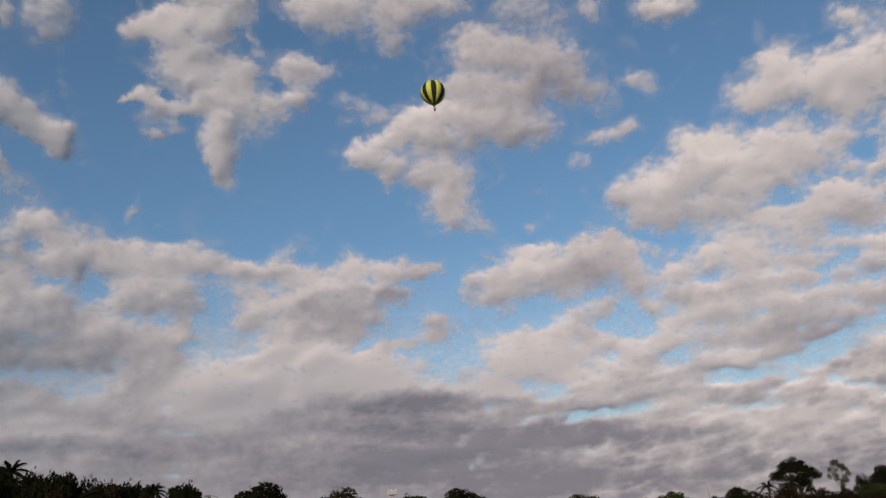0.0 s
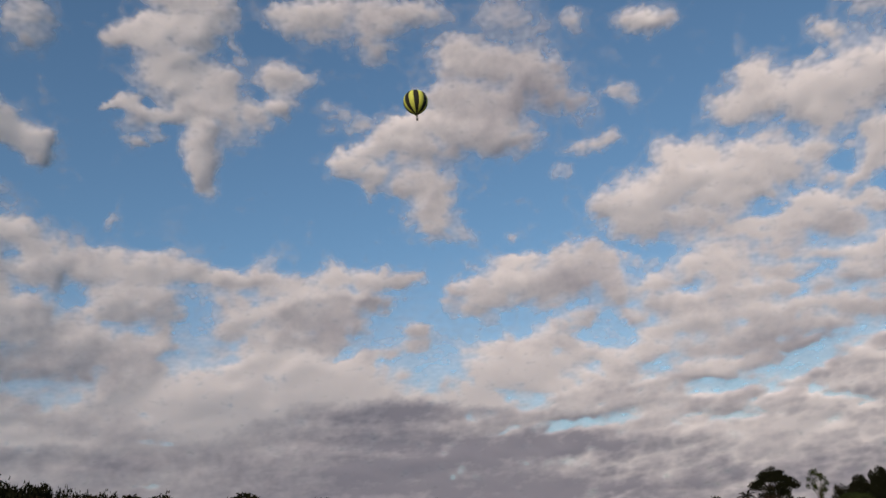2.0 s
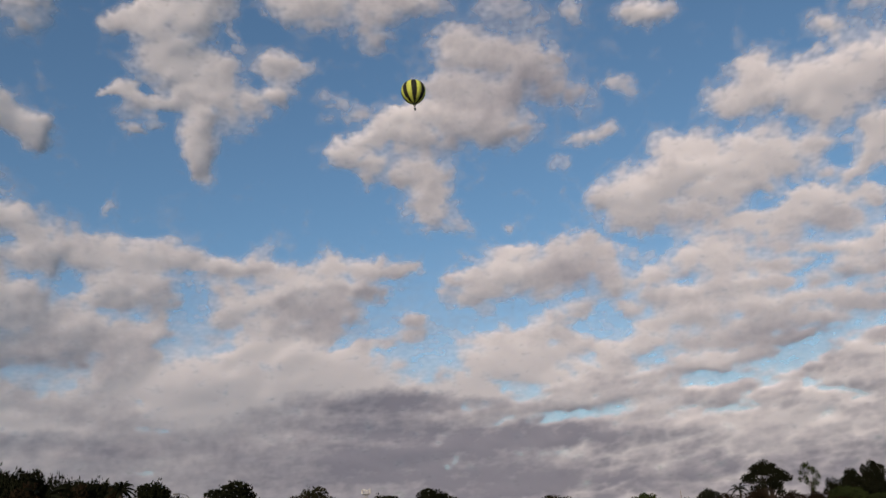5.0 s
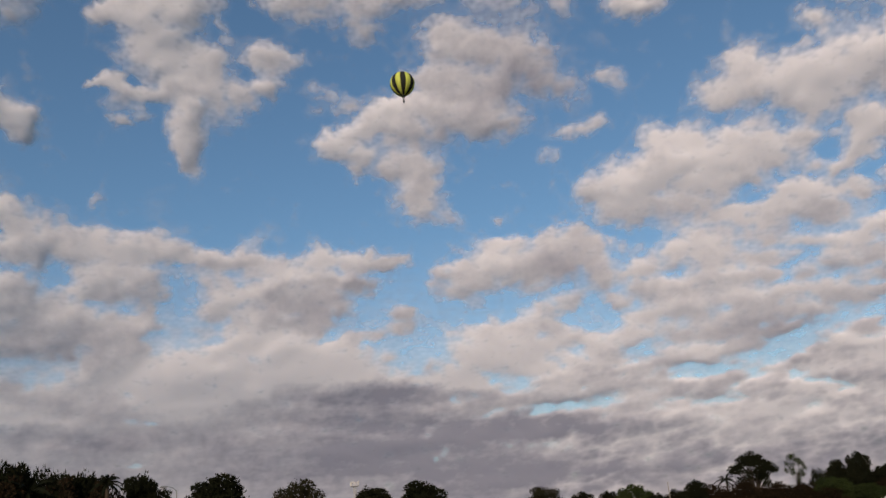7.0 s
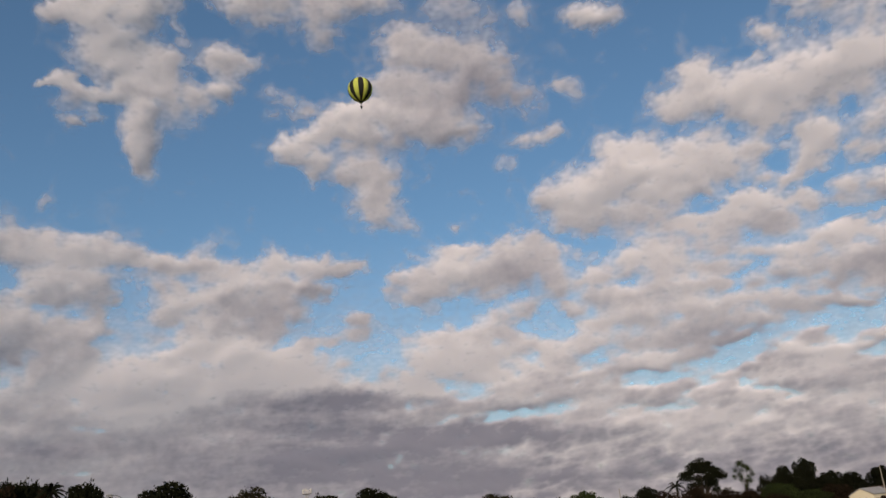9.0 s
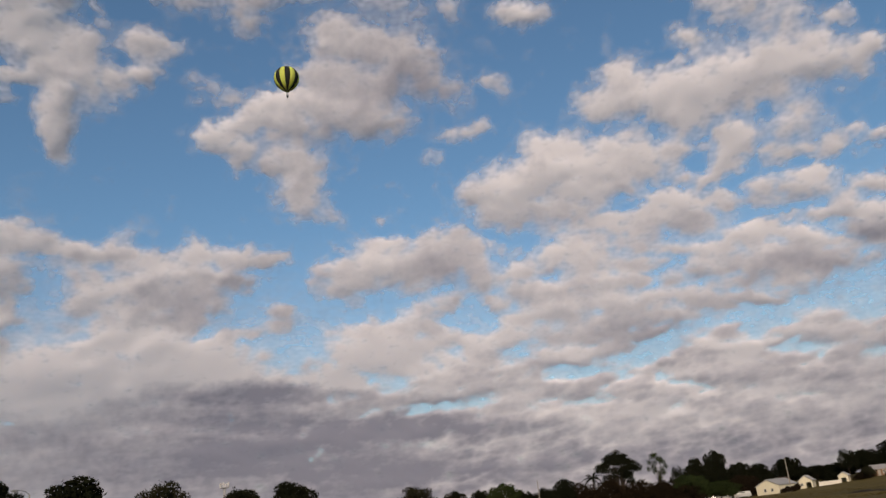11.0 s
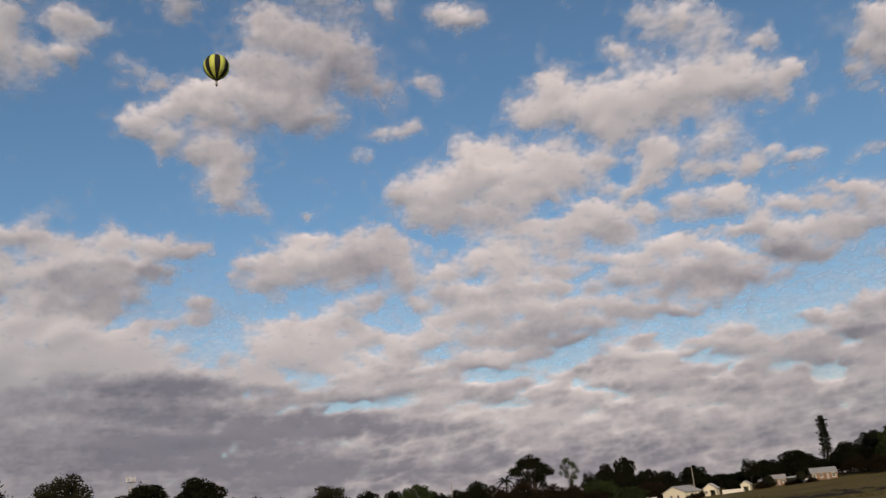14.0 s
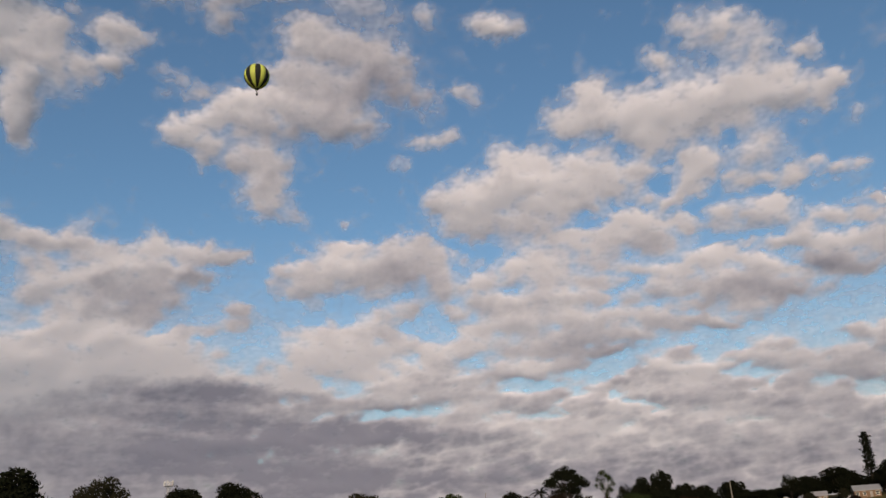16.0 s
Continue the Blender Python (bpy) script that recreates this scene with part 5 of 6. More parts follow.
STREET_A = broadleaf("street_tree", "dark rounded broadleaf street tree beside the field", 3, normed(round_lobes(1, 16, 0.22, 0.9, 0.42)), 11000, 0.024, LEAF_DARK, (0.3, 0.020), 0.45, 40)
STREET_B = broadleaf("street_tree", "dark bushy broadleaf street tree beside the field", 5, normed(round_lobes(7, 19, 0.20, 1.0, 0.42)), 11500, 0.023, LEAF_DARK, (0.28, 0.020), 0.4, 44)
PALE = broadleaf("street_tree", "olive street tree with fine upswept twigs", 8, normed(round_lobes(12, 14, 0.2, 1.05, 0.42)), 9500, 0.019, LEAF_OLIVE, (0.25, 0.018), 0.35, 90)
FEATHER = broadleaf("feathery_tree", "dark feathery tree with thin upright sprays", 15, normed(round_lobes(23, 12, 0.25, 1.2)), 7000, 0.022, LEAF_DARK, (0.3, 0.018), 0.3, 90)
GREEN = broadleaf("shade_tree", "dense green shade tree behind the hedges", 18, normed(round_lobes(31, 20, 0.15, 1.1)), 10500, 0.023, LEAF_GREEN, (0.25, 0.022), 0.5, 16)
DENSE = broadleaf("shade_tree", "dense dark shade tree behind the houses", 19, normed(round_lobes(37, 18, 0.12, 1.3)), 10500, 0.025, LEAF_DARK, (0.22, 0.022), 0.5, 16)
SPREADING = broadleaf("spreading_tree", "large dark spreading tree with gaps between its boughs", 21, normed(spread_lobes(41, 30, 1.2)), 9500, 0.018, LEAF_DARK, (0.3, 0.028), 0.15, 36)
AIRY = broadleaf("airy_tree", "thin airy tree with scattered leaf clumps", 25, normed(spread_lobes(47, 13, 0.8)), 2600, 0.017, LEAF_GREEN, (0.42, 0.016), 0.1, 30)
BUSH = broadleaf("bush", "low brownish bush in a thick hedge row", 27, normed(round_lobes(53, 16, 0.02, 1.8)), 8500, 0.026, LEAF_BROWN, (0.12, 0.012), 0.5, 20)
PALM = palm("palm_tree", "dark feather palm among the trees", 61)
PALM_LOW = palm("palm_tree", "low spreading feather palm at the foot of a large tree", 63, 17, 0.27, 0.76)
PINE = column_pine(67)

plant(PALM, -29.90, 99, 7.55, 0.00, 0)
plant(DENSE, -31.60, 92, 7.10, 4.40, 67)
plant(STREET_B, -30.20, 94, 6.85, 4.20, 134)
plant(STREET_A, -28.70, 92, 6.70, 4.20, 201)
plant(DENSE, -27.55, 90, 6.62, 3.60, 268)
plant(STREET_B, -26.75, 91, 6.42, 3.20, 335)
plant(FEATHER, -25.30, 90, 6.15, 3.50, 42)
plant(FEATHER, -24.25, 91, 5.78, 3.00, 109)
plant(PALM_LOW, -26.10, 88, 6.30, 0.00, 176)
plant(STREET_A, -23.45, 92, 5.75, 3.60, 243)
plant(DENSE, -22.75, 93, 5.72, 3.00, 310)
plant(PALM, -22.05, 88, 5.72, 0.00, 17)
plant(DENSE, -29.70, 97, 6.60, 5.20, 84)
plant(DENSE, -27.20, 98, 6.20, 5.40, 151)
plant(DENSE, -25.00, 97, 5.70, 5.20, 218)
plant(DENSE, -23.30, 98, 5.40, 5.00, 285)
plant(BUSH, -22.20, 90, 4.90, 3.40, 352)
plant(BUSH, -24.60, 89, 5.20, 4.40, 59)
plant(BUSH, -27.60, 88, 5.50, 5.00, 126)
plant(STREET_A, -20.00, 92, 5.42, 4.90, 260)
plant(STREET_B, -15.50, 90, 5.05, 6.60, 327)
plant(PALE, -10.65, 95, 4.45, 5.10, 34)
plant(STREET_A, -6.25, 110, 3.52, 5.30, 101)
plant(STREET_B, -2.95, 105, 3.66, 4.90, 168)
plant(DENSE, -1.12, 290, 2.29, 1.71, 235)
plant(DENSE, 0.25, 300, 2.23, 1.73, 302)
plant(DENSE, 1.82, 295, 2.05, 1.88, 9)
plant(DENSE, 2.86, 300, 1.88, 1.40, 76)
plant(PALE, 4.81, 170, 2.59, 4.09, 143)
plant(DENSE, 7.17, 240, 2.01, 2.14, 210)
plant(DENSE, 8.78, 250, 1.89, 2.00, 277)
plant(GREEN, 10.36, 240, 2.15, 2.87, 344)
plant(DENSE, 11.46, 250, 1.58, 1.86, 51)
plant(FEATHER, 12.90, 255, 1.58, 1.72, 118)
plant(DENSE, 14.11, 260, 2.01, 2.01, 185)
plant(BUSH, 13.60, 275, 1.37, 2.43, 252)
plant(BUSH, 15.24, 280, 1.55, 2.85, 319)
plant(BUSH, 16.87, 282, 1.59, 2.84, 26)
plant(BUSH, 18.63, 284, 1.33, 2.82, 93)
plant(BUSH, 20.21, 280, 1.17, 2.80, 160)
plant(BUSH, 21.56, 278, 0.79, 2.49, 227)
plant(SPREADING, 17.65, 310, 3.36, 3.05, 294)
plant(PALM_LOW, 15.98, 292, 2.36, 0.00, 1)
plant(AIRY, 20.07, 305, 3.13, 1.48, 68)
plant(DENSE, 22.30, 334, 2.35, 1.70, 135)
plant(DENSE, 23.45, 332, 2.68, 1.95, 202)
plant(FEATHER, 21.35, 330, 1.90, 1.60, 31)
plant(GREEN, 21.86, 282, 1.36, 3.08, 85)
plant(DENSE, 24.05, 325, 1.49, 2.76, 152)
plant(GREEN, 23.54, 284, 0.78, 2.76, 219)
plant(BUSH, 24.94, 310, 0.92, 2.74, 286)
plant(DENSE, 26.01, 350, 1.15, 2.04, 353)
plant(DENSE, 27.65, 365, 1.70, 2.28, 60)
plant(DENSE, 29.12, 360, 1.03, 1.98, 127)
plant(DENSE, 30.23, 360, 1.05, 2.09, 194)
plant(DENSE, 31.82, 355, 1.62, 2.57, 261)
plant(DENSE, 33.59, 360, 2.02, 2.90, 328)
plant(DENSE, 34.98, 365, 1.33, 2.09, 35)
plant(BUSH, 31.75, 316, 0.36, 1.41, 102)
plant(BUSH, 33.57, 317, 0.24, 1.25, 169)
plant(PINE, 35.40, 380, 3.74, 0.00, 236)
plant(PALE, 31.80, 316, 0.62, 0.80, 70)
plant(PALE, 33.70, 317, 0.72, 0.66, 160)
plant(FEATHER, 30.9, 345, 1.75, 1.2, 20)
plant(DENSE, 24.9, 335, 1.75, 2.2, 75)
plant(DENSE, 25.9, 338, 1.55, 2.0, 140)
plant(DENSE, 36.45, 360, 2.20, 2.06, 303)
plant(BUSH, 36.83, 340, 1.26, 2.04, 10)
plant(DENSE, 37.98, 340, 2.70, 2.49, 77)
plant(GREEN, 39.41, 330, 3.05, 3.01, 144)
plant(BUSH, 38.19, 325, 1.23, 2.35, 211)
plant(DENSE, 41.24, 335, 2.80, 3.36, 278)
plant(DENSE, 42.98, 330, 2.54, 3.25, 345)
plant(BUSH, 27.89, 306, 0.08, 0.60, 52)
plant(BUSH, 27.08, 297, -0.11, 0.47, 119)
plant(BUSH, 27.37, 297, -0.00, 0.53, 186)
plant(BUSH, 27.67, 298, -0.03, 0.60, 253)
plant(PALE, 31.95, 312, 0.62, 0.76, 320)
plant(BUSH, 31.35, 313, 0.27, 0.77, 27)
plant(BUSH, 33.02, 313, 0.20, 0.82, 94)
plant(BUSH, 34.28, 313, 0.30, 0.74, 161)
plant(PALE, 33.75, 312, 0.75, 0.62, 228)
plant(DENSE, 29.81, 330, 0.56, 1.44, 295)
plant(DENSE, 10.00, 396, 0.95, 2.60, 2)
plant(DENSE, 12.00, 388, 1.30, 2.60, 69)
plant(DENSE, 14.00, 397, 1.21, 2.60, 136)
plant(DENSE, 16.00, 389, 1.12, 2.60, 203)
plant(DENSE, 18.00, 398, 1.04, 2.60, 270)
plant(DENSE, 20.00, 390, 0.95, 2.60, 337)
plant(DENSE, 22.00, 399, 1.30, 2.60, 44)
plant(DENSE, 24.00, 391, 1.21, 2.60, 111)
plant(DENSE, 26.00, 400, 1.12, 2.60, 178)
plant(DENSE, 28.00, 392, 1.04, 2.60, 245)
plant(DENSE, 30.00, 401, 0.95, 2.60, 312)
plant(DENSE, 32.00, 393, 1.30, 2.60, 19)
plant(DENSE, 34.00, 385, 1.71, 2.60, 86)
plant(DENSE, 36.00, 394, 1.62, 2.60, 153)
plant(DENSE, 38.00, 386, 1.54, 2.60, 220)
plant(DENSE, 40.00, 395, 1.45, 2.60, 287)
plant(DENSE, 42.00, 387, 1.80, 2.60, 354)


# ---- houses and what stands by them ----
def wall_with_holes(bm, x0, x1, z0, z1, y0, y1, holes):
    """A wall slab in the xz plane with real openings (x0, x1, z0, z1)."""
    xs = sorted({x0, x1, *[v for h in holes for v in h[:2]]})
    zs = sorted({z0, z1, *[v for h in holes for v in h[2:]]})
    for a, b in zip(xs, xs[1:]):
        for c, d in zip(zs, zs[1:]):
            if not any(h[0] <= a and b <= h[1] and h[2] <= c and d <= h[3] for h in holes):
                box(bm, a, b, y0, y1, c, d)
    bmesh.ops.remove_doubles(bm, verts=bm.verts, dist=1e-4)


def window(parent, x0, x1, z0, z1, y, frame_mat):
    """A sash window set into the front wall, its glass back from the face."""
    bm = bmesh.new()
    t = 0.08
    for b in ((x0, x1, z0, z0 + t), (x0, x1, z1 - t, z1), (x0, x0 + t, z0 + t, z1 - t), (x1 - t, x1, z0 + t, z1 - t), (x0 + t, x1 - t, (z0 + z1) / 2 - 0.03, (z0 + z1) / 2 + 0.03)):
        box(bm, b[0], b[1], y - 0.03, y + 0.06, b[2], b[3])
    w = part("window", bm, frame_mat, parent, "white framed sash window")
    bm = bmesh.new()
    box(bm, x0 + 0.05, x1 - 0.05, y + 0.07, y + 0.09, z0 + 0.05, z1 - 0.05)
    part("pane", bm, GLASS_DARK, w, "dark glass")
    bm = bmesh.new()
    box(bm, x0 - 0.08, x1 + 0.08, y - 0.10, y - 0.035, z0 - 0.09, z0 - 0.005)
    part("sill", bm, frame_mat, w)


def house(name, label, azimuth, distance, turn, width, depth, wall_h, roof_h, walls, roofing, holes, along=False, door=None, base=None, opening=None):
    """A one-storey house. along: the ridge runs across the view, otherwise the gable faces the field."""
    root = thing(name, label, "house", "houses behind the field")
    hw, t, over = width / 2, 0.2, 0.28
    bm = bmesh.new()
    openings = holes + ([door] if door else []) + ([opening] if opening else [])
    wall_with_holes(bm, -hw, hw, 0, wall_h, 0, t, openings)
    part("front_wall", bm, walls, root)
    bm = bmesh.new()
    box(bm, -hw, hw, depth - t, depth, 0, wall_h)
    part("back_wall", bm, walls, root)
    for sx in (-1, 1):
        bm = bmesh.new()
        box(bm, min(sx * hw, sx * (hw - t)), max(sx * hw, sx * (hw - t)), t + 0.002, depth - t - 0.002, 0, wall_h)
        part("side_wall", bm, walls, root)
    ends = ((0, t), (depth - t, depth)) if not along else ((-hw, -hw + t), (hw - t, hw))
    for a, b in ends:
        bm = bmesh.new()
        if along:
            tri = [(0, wall_h), (depth, wall_h), (depth / 2, wall_h + roof_h)]
            v = [[bm.verts.new((x, y, z + 0.002)) for y, z in tri] for x in (a, b)]
        else:
            tri = [(-hw, wall_h), (hw, wall_h), (0, wall_h + roof_h)]
            v = [[bm.verts.new((x, y, z + 0.002)) for x, z in tri] for y in (a, b)]
        bm.faces.new(v[0])
        bm.faces.new(v[1][::-1])
        for k in range(3):
            bm.faces.new((v[0][k], v[1][k], v[1][(k + 1) % 3], v[0][(k + 1) % 3]))
        bmesh.ops.recalc_face_normals(bm, faces=bm.faces)
        part("gable", bm, walls, root)
    for sg in (-1, 1):
        bm = bmesh.new()
        th = 0.16
        half = depth / 2 if along else hw
        run, fall = half + over, roof_h * (half + over) / half
        zr, ze = wall_h + roof_h + 0.03, wall_h + roof_h + 0.03 - fall
        corners = [(0, zr), (run * sg, ze), (run * sg, ze + th), (0, zr + th)]
        lo, hi = (-hw - over, hw + over) if along else (-over, depth + over)
        rows = []
        for q in (lo, hi):
            rows.append([bm.verts.new((q, depth / 2 + a, z) if along else (a, q, z)) for a, z in corners])
        bm.faces.new(rows[0])
        bm.faces.new(rows[1][::-1])
        for k in range(4):
            bm.faces.new((rows[0][k], rows[1][k], rows[1][(k + 1) % 4], rows[0][(k + 1) % 4]))
        bmesh.ops.recalc_face_normals(bm, faces=bm.faces)
        slope = part("roof", bm, roofing, root)
        # standing seams
        n = int((hi - lo) / 0.9)
        bm = bmesh.new()
        for i in range(n + 1):
            q = lo + 0.03 + (hi - lo - 0.06) * i / n
            ends2 = [(0.06 * sg, zr + th - fall * 0.06 / run), (run * sg, ze + th)]
            pts = [Vector((q, depth / 2 + a, z) if along else (a, q, z)) for a, z in ends2]
            tube(bm, pts, [0.03, 0.03], 4)
        part("roof_seam", bm, roofing, slope)
    for h in holes:
        window(root, *h, 0.02, TRIM_WHITE)
    if door:
        bm = bmesh.new()
        box(bm, door[0] + 0.04, door[1] - 0.04, 0.08, 0.13, 0.02, door[3] - 0.04, 0.01)
        dl = part("door", bm, WOOD_POLE, root, "weathered wooden door")
        bm = bmesh.new()
        tube(bm, [(door[1] - 0.14, 0.07, 1.0), (door[1] - 0.14, 0.02, 1.0)], [0.03, 0.04], 8)
        part("door_handle", bm, STEEL_GREY, dl)
    x, y = at_bearing(azimuth, distance)
    root.matrix_world = pose(x, y, (rise(x, y) - 0.05) if base is None else base, 0, 0, -azimuth + turn)
    return root


house("house", "cream gabled house with a pale metal roof beside the field", 26.25, 300, -29, 7.8, 11.5, 2.75, 1.85, WALL_CREAM, ROOF_METAL, [(-1.5, -0.5, 0.9, 1.9), (0.9, 1.9, 0.9, 1.9)])
house("house", "cream cottage with a small gable and shaded porch", 28.40, 312, -12, 4.2, 5, 2.4, 1.5, WALL_CREAM, ROOF_METAL, [(-1.7, -0.7, 0.8, 1.7)], opening=(0.1, 1.7, 0, 1.8))
house("garage", "small cream garage with a dark open front", 30.50, 316, -10, 3.0, 3.4, 2.1, 1.0, WALL_CREAM, ROOF_METAL, [], opening=(-0.8, 0.8, 0, 1.4))
house("house", "small tan brick bungalow with a grey shingle roof behind shrubs", 32.45, 326, 4, 4.6, 6, 2.2, 1.3, WALL_TAN, ROOF_SHINGLE, [(-2.0, -1.1, 0.8, 1.9), (1.0, 1.9, 0.8, 1.9)], along=True, door=(-0.5, 0.4, 0, 2.0))
house("house", "long tan brick house under a wide pale metal roof", 35.00, 325, 6, 8.0, 8, 2.3, 1.6, WALL_TAN, ROOF_METAL, [(-3.6, -2.6, 0.8, 1.9), (-1.5, -0.5, 0.8, 1.9), (2.3, 3.5, 0.7, 2.0)], along=True, door=(0.6, 1.5, 0, 2.0))
house("house", "dark brown roofed house half hidden by trees", 26.9, 345, 6, 8.0, 6, 2.6, 1.5, WALL_TAN, ROOF_BROWN, [(-3, -2, 0.9, 1.9)], along=True)


def garden_wall(azimuth0, azimuth1, distance):
    root = thing("garden_wall", "low white plastered wall with a capping between the houses", "wall")
    x0, y0 = at_bearing(azimuth0, distance)
    x1, y1 = at_bearing(azimuth1, distance)
    ln = math.hypot(x1 - x0, y1 - y0)
    n = 4
    for k in range(n):
        bm = bmesh.new()
        box(bm, ln * k / n + 0.16, ln * (k + 1) / n - 0.16, -0.08, 0.08, -0.4, 1.05)
        part("wall_panel", bm, TRIM_WHITE, root)
        bm = bmesh.new()
        box(bm, ln * k / n + 0.165, ln * (k + 1) / n - 0.165, -0.12, 0.12, 1.054, 1.13, 0.02)
        part("coping", bm, TRIM_WHITE, root)
    for k in range(n + 1):
        bm = bmesh.new()
        box(bm, ln * k / n - 0.15, ln * k / n + 0.15, -0.15, 0.15, -0.4, 1.25, 0.02)
        part("wall_post", bm, TRIM_WHITE, root)
    root.matrix_world = pose(x0, y0, (rise(x0, y0) + rise(x1, y1)) / 2, 0, 0, math.degrees(math.atan2(y1 - y0, x1 - x0)))


garden_wall(29.15, 30.35, 312)


def car(label, paint, azimuth, distance, heading, van=False):
    root = thing("car", label, "car", "cars parked by the house")
    ln, w, h = (5.2, 1.9, 1.9) if van else (4.4, 1.75, 1.42)
    prof = [(-ln / 2, 0.35), (-ln / 2 + 0.05, 0.75), (-ln / 2 + 0.15, 0.95), (-ln * 0.34, h * 0.70), (-ln * 0.22, h), (ln * (0.46 if van else 0.18), h), (ln * (0.49 if van else 0.36), h * 0.66), (ln / 2, 0.85), (ln / 2, 0.35)]
    bm = bmesh.new()
    sides = [[bm.verts.new((x, sy * (w / 2 - (0.12 if z > h * 0.75 else 0)), z)) for x, z in prof] for sy in (-1, 1)]
    bm.faces.new(sides[0])
    bm.faces.new(sides[1][::-1])
    for k in range(len(prof)):
        j = (k + 1) % len(prof)
        bm.faces.new((sides[0][k], sides[1][k], sides[1][j], sides[0][j]))
    bmesh.ops.recalc_face_normals(bm, faces=bm.faces)
    bmesh.ops.bevel(bm, geom=bm.edges[:], offset=0.05, segments=2, affect="EDGES")
    part("body", bm, paint, root, smooth=False)
    for sy in (-1, 1):
        bm = bmesh.new()
        y = sy * (w / 2 - 0.05)
        box(bm, -ln * 0.24, ln * 0.15, min(y, y + sy * 0.012), max(y, y + sy * 0.012), h * 0.68, h * 0.92, 0.004)
        part("side_window", bm, GLASS_DARK, root, "dark side glass")
        for x in (-ln * 0.31, ln * 0.31):
            bm = bmesh.new()
            c = Vector((x, sy * (w / 2 - 0.1), 0.32))
            tube(bm, [c - Vector((0, 0.11, 0)), c - Vector((0, 0.09, 0)), c + Vector((0, 0.09, 0)), c + Vector((0, 0.11, 0))], [0.27, 0.32, 0.32, 0.27], 16)
            wheel = part("wheel", bm, RUBBER, root)
            bm = bmesh.new()
            tube(bm, [c + Vector((0, sy * 0.1, 0)), c + Vector((0, sy * 0.125, 0))], [0.19, 0.17], 12)
            part("rim", bm, STEEL_GREY, wheel)
    x, y = at_bearing(azimuth, distance)
    root.matrix_world = pose(x, y, rise(x, y), 0, 0, -azimuth + heading)


car("white van parked under the trees by the house", CAR_WHITE, 24.75, 300, 8, True)
car("white car parked under the trees by the house", CAR_WHITE, 23.7, 302, -6)
car("dark car parked beside the long tan house", CAR_DARK, 34.05, 316, 12)
car("dark car parked under the trees", CAR_DARK, 22.9, 304, 4)


def pole(name, label, azimuth, distance, height, radius, arm=True):
    root = thing(name, label, "pole")
    bm = bmesh.new()
    tube(bm, [(0, 0, -0.3), (0, 0, height * 0.5), (0, 0, height)], [radius, radius * 0.85, radius * 0.7], 10)
    part("pole_shaft", bm, WOOD_POLE, root)
    if arm:
        bm = bmesh.new()
        box(bm, -1.1, 1.1, -0.14, -0.02, height - 0.9, height - 0.76, 0.01)
        part("crossarm", bm, WOOD_POLE, root)
        for x in (-0.95, -0.4, 0.4, 0.95):
            bm = bmesh.new()
            tube(bm, [(x, -0.08, height - 0.76), (x, -0.08, height - 0.66), (x, -0.08, height - 0.6)], [0.05, 0.07, 0.03], 8)
            part("insulator", bm, STEEL_GREY, root)
    x, y = at_bearing(azimuth, distance)
    root.matrix_world = pose(x, y, rise(x, y), 0, 0, -azimuth)
    return root


pole("utility_pole", "weathered wooden utility pole beside the cream house", 27.55, 298, 10.4, 0.17, False)
pole("utility_pole", "short weathered pole standing by the hedge row", 12.55, 250, 10.2, 0.15, False)


def street_lamp(azimuth, distance, height, arm):
    root = thing("street_lamp", "slim grey street lamp with a curved arm", "street lamp")
    bm = bmesh.new()
    tube(bm, [(0, 0, -0.2), (0, 0, height * 0.5), (0, 0, height)], [0.11, 0.085, 0.065], 10)
    part("pole_shaft", bm, STEEL_GREY, root)
    bm = bmesh.new()
    tube(bm, [(0, 0, height - 0.05), (-arm * 0.35, 0, height + 0.28), (-arm * 0.75, 0, height + 0.42), (-arm, 0, height + 0.44)], [0.045, 0.04, 0.035, 0.03], 7)
    part("arm", bm, STEEL_GREY, root)
    bm = bmesh.new()
    tube(bm, [(-arm + 0.1, 0, height + 0.44), (-arm - 0.1, 0, height + 0.44), (-arm - 0.5, 0, height + 0.43), (-arm - 0.62, 0, height + 0.42)], [0.04, 0.10, 0.10, 0.03], 8)
    head = part("lamp_head", bm, STEEL_GREY, root, "flat lamp head")
    bm = bmesh.new()
    box(bm, -arm - 0.48, -arm - 0.12, -0.06, 0.06, height + 0.325, height + 0.345, 0.004)
    part("lens", bm, TRIM_WHITE, head, "clear unlit lens")
    bm = bmesh.new()
    tube(bm, [(0, 0, -0.05), (0, 0, 0.25), (0, 0, 0.3)], [0.22, 0.2, 0.12], 10)
    part("base", bm, STEEL_GREY, root)
    x, y = at_bearing(azimuth, distance)
    root.matrix_world = pose(x, y, rise(x, y), 0, 0, -azimuth)


street_lamp(-17.96, 95, 8.5, 1.0)


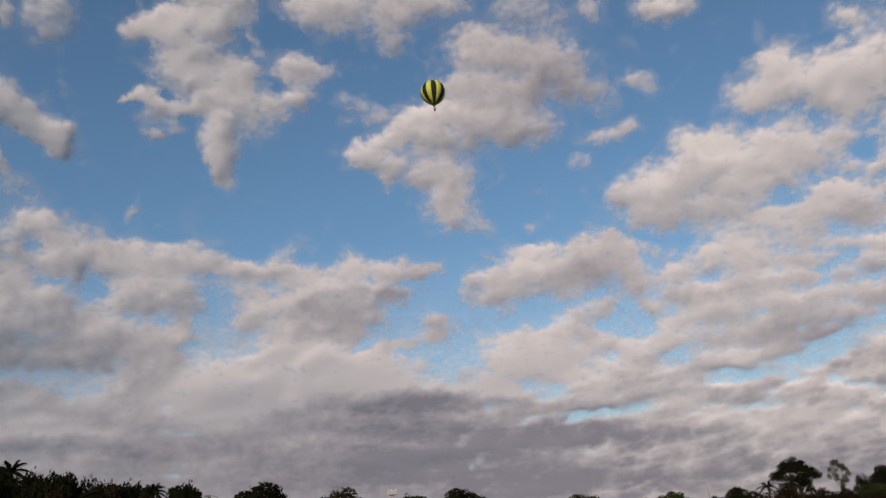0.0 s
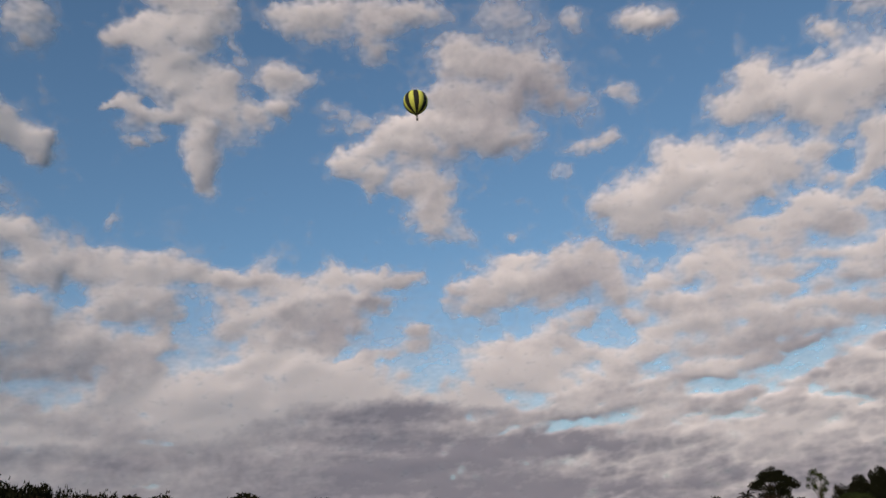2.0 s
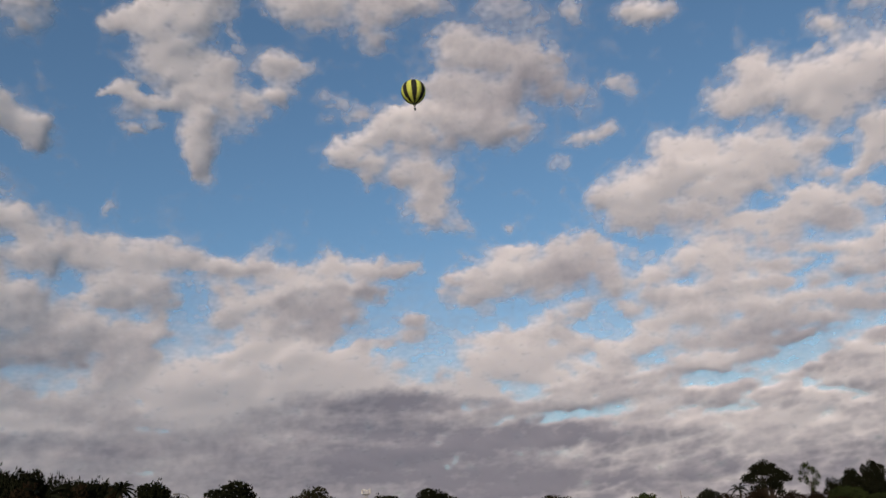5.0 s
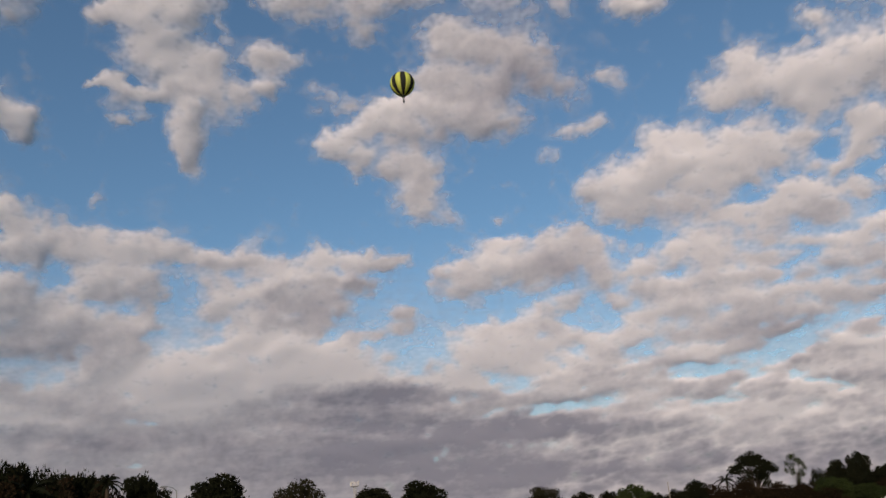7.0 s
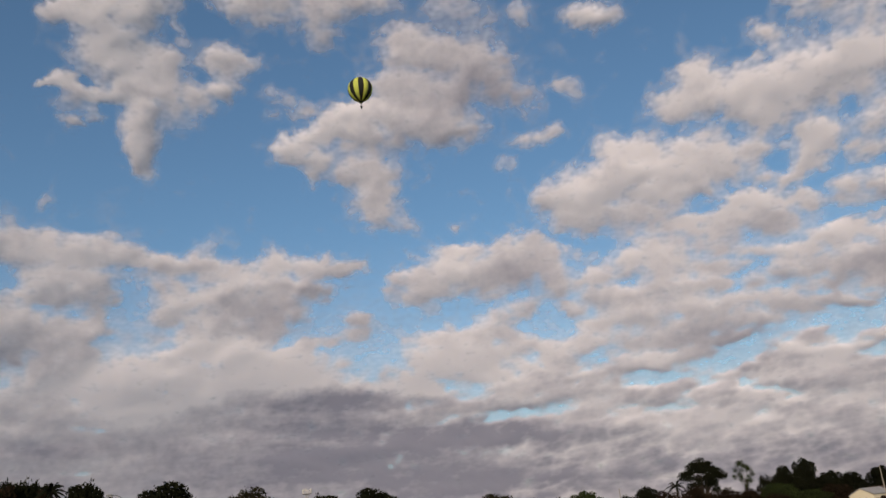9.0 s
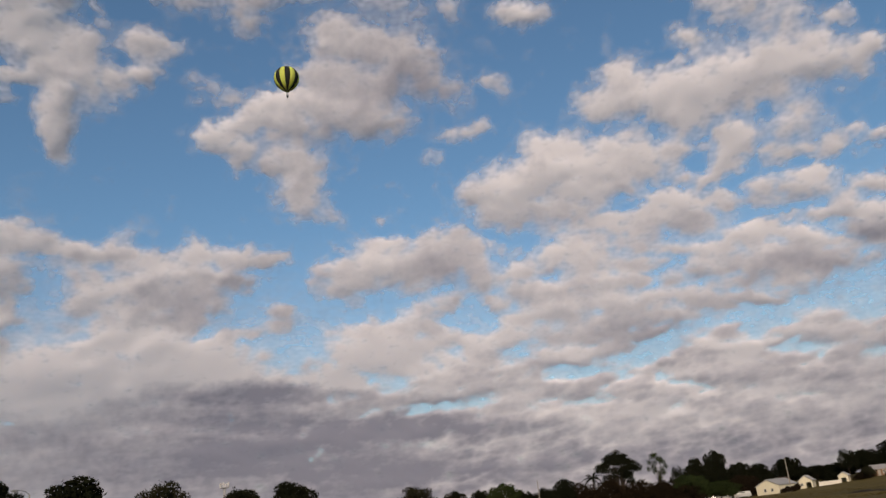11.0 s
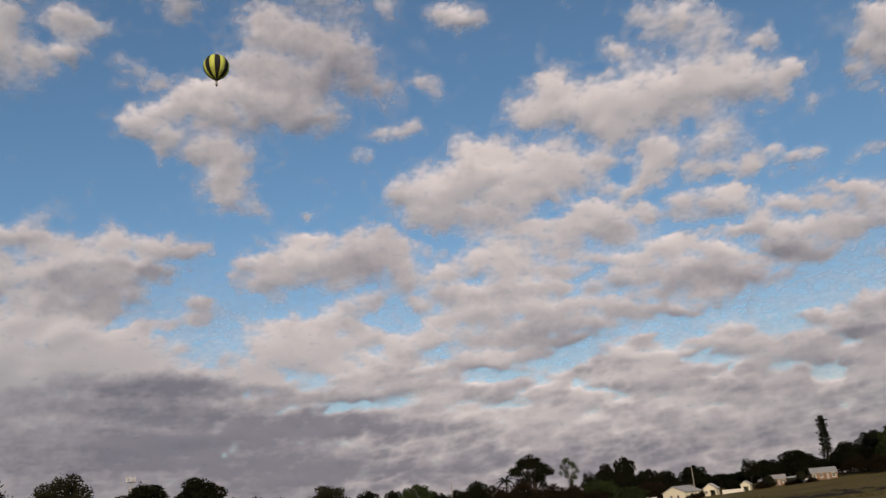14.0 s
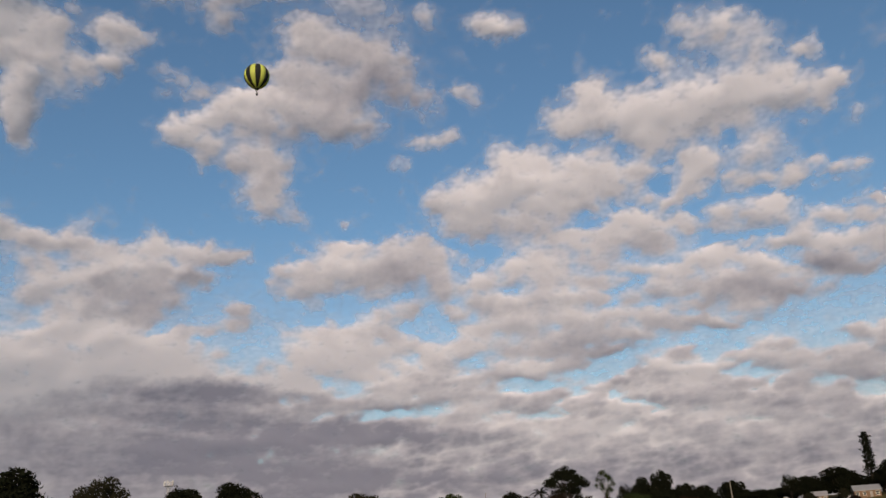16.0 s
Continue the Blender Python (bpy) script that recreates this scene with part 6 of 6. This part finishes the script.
def radio_mast(azimuth, distance, top):
    root = thing("radio_mast", "pale lattice radio mast with antennas, far behind the trees", "mast")
    x, y = at_bearing(azimuth, distance)
    h = 1.6 + distance * math.tan(radians(top)) - rise(x, y)
    legs = [(math.cos(a) * 0.62, math.sin(a) * 0.62) for a in (0.5, 2.6, 4.7)]
    for lx, ly in legs:
        bm = bmesh.new()
        tube(bm, [(lx, ly, -0.3), (lx * 0.6, ly * 0.6, h - 1.5)], [0.08, 0.06], 6)
        part("mast_leg", bm, MAST_WHITE, root)
    n = 14
    for k in range(n):
        z0, z1 = (h - 1.6) * k / n, (h - 1.6) * (k + 1) / n
        f0, f1 = 1 - 0.4 * k / n, 1 - 0.4 * (k + 1) / n
        bm = bmesh.new()
        for i in range(3):
            (ax, ay), (bx, by) = legs[i], legs[(i + 1) % 3]
            tube(bm, [(ax * f0, ay * f0, z0), (bx * f1, by * f1, z1)], [0.045, 0.045], 5)
            tube(bm, [(ax * f1, ay * f1, z1), (bx * f1, by * f1, z1)], [0.04, 0.04], 5)
        part("brace", bm, MAST_WHITE, root)
    bm = bmesh.new()
    tube(bm, [(0, 0, h - 1.6), (0, 0, h - 1.45), (0, 0, h - 1.4)], [0.7, 1.15, 1.15], 12)
    part("platform", bm, MAST_WHITE, root, "round white platform")
    bm = bmesh.new()
    tube(bm, [(1.1 * math.cos(a), 1.1 * math.sin(a), h - 0.55) for a in [2 * math.pi * k / 12 for k in range(13)]], [0.06] * 13, 6)
    part("antenna_ring", bm, MAST_WHITE, root)
    for k in range(6):
        a = 2 * math.pi * (k + 0.3) / 6
        bm = bmesh.new()
        box(bm, 1.1 * math.cos(a) - 0.13, 1.1 * math.cos(a) + 0.13, 1.1 * math.sin(a) - 0.10, 1.1 * math.sin(a) + 0.10, h - 1.38, h - 0.1 - 0.25 * (k % 2), 0.03)
        part("antenna", bm, MAST_WHITE, root)
    root.matrix_world = pose(x, y, rise(x, y), 0, 0, -azimuth)


radio_mast(-7.05, 230, 3.90)


def posts():
    bm = bmesh.new()
    tube(bm, [(0, 0, -0.3), (0, 0, 1.25), (0, 0, 1.3)], [0.07, 0.07, 0.03], 10)
    post = tagged(part("post", bm, TRIM_WHITE), "short white painted post at the field's edge", "post", "white posts at the field's edge")
    first = True
    for az, d in ((22.6, 268), (23.2, 270), (23.35, 268), (23.9, 272), (24.3, 270)):
        x, y = at_bearing(az, d)
        m = pose(x, y, rise(x, y), 0, 0, 0)
        if first:
            post.matrix_basis = m
            first = False
        else:
            copy_thing(post, m)


posts()


# ---- field: turned soil and tufts ----
def soil_mound(azimuth, distance, length, height, turn):
    rng = np.random.default_rng(int(azimuth * 100))
    bm = bmesh.new()
    nx, ny = 18, 7
    x0, y0 = at_bearing(azimuth, distance)
    rows = []
    for j in range(ny):
        row = []
        for i in range(nx):
            u, v = i / (nx - 1) * 2 - 1, j / (ny - 1) * 2 - 1
            z = height * max(0, 1 - u * u) * max(0, 1 - v * v) * (0.6 + 0.8 * rng.random())
            row.append(bm.verts.new((u * length / 2 + 0.1 * rng.normal(), v * 1.3 + 0.08 * rng.normal(), z - 0.05)))
        rows.append(row)
    for a, b in zip(rows, rows[1:]):
        for i in range(nx - 1):
            bm.faces.new((a[i], a[i + 1], b[i + 1], b[i]))
    ob = tagged(part("soil_mound", bm, SOIL, smooth=True), "low dark mound of turned soil on the field", "soil mound", "soil mounds on the field")
    ob.matrix_basis = pose(x0, y0, rise(x0, y0), 0, 0, -azimuth + turn)


for az, d, ln, h, turn in ((36.3, 108, 3.6, 0.42, 4), (34.9, 104, 4.4, 0.34, 9), (36.0, 150, 3.0, 0.30, 3), (33.4, 112, 5.0, 0.26, 7), (38.4, 128, 4.0, 0.35, 5), (37.2, 175, 3.2, 0.30, 2), (31.6, 118, 4.6, 0.24, 8), (35.4, 190, 2.6, 0.25, 5)):
    soil_mound(az, d, ln, h, turn)


def grass():
    """Tufts over the part of the field that lies open to the houses."""
    rng = np.random.default_rng(5)
    n = 15000
    az, d = rng.uniform(18, 46, n), 85 + 190 * rng.random(n) ** 1.4
    clump = np.array([noise.noise((a * 0.9, q * 0.05, 3)) for a, q in zip(az, d)])
    keep = rng.random(n) < 0.55 + 0.4 * clump
    verts, faces = [], []
    for a, q in zip(az[keep], d[keep]):
        x, y = at_bearing(a, q)
        z = rise(x, y)
        for _ in range(3):
            t, h = rng.uniform(0, 6.3), rng.uniform(0.03, 0.09)
            px, py = x + rng.normal() * 0.12, y + rng.normal() * 0.12
            cx, cy = math.cos(t) * 0.05, math.sin(t) * 0.05
            i = len(verts)
            verts += [(px - cx, py - cy, z - 0.02), (px + cx, py + cy, z - 0.02), (px + cy * 1.2, py - cx * 1.2, z + h)]
            faces.append((i, i + 1, i + 2))
    tagged(from_arrays("grass", verts, faces, GRASS_BLADE), "tufts of dry olive brown grass on the field", "grass", kind="stuff")


grass()
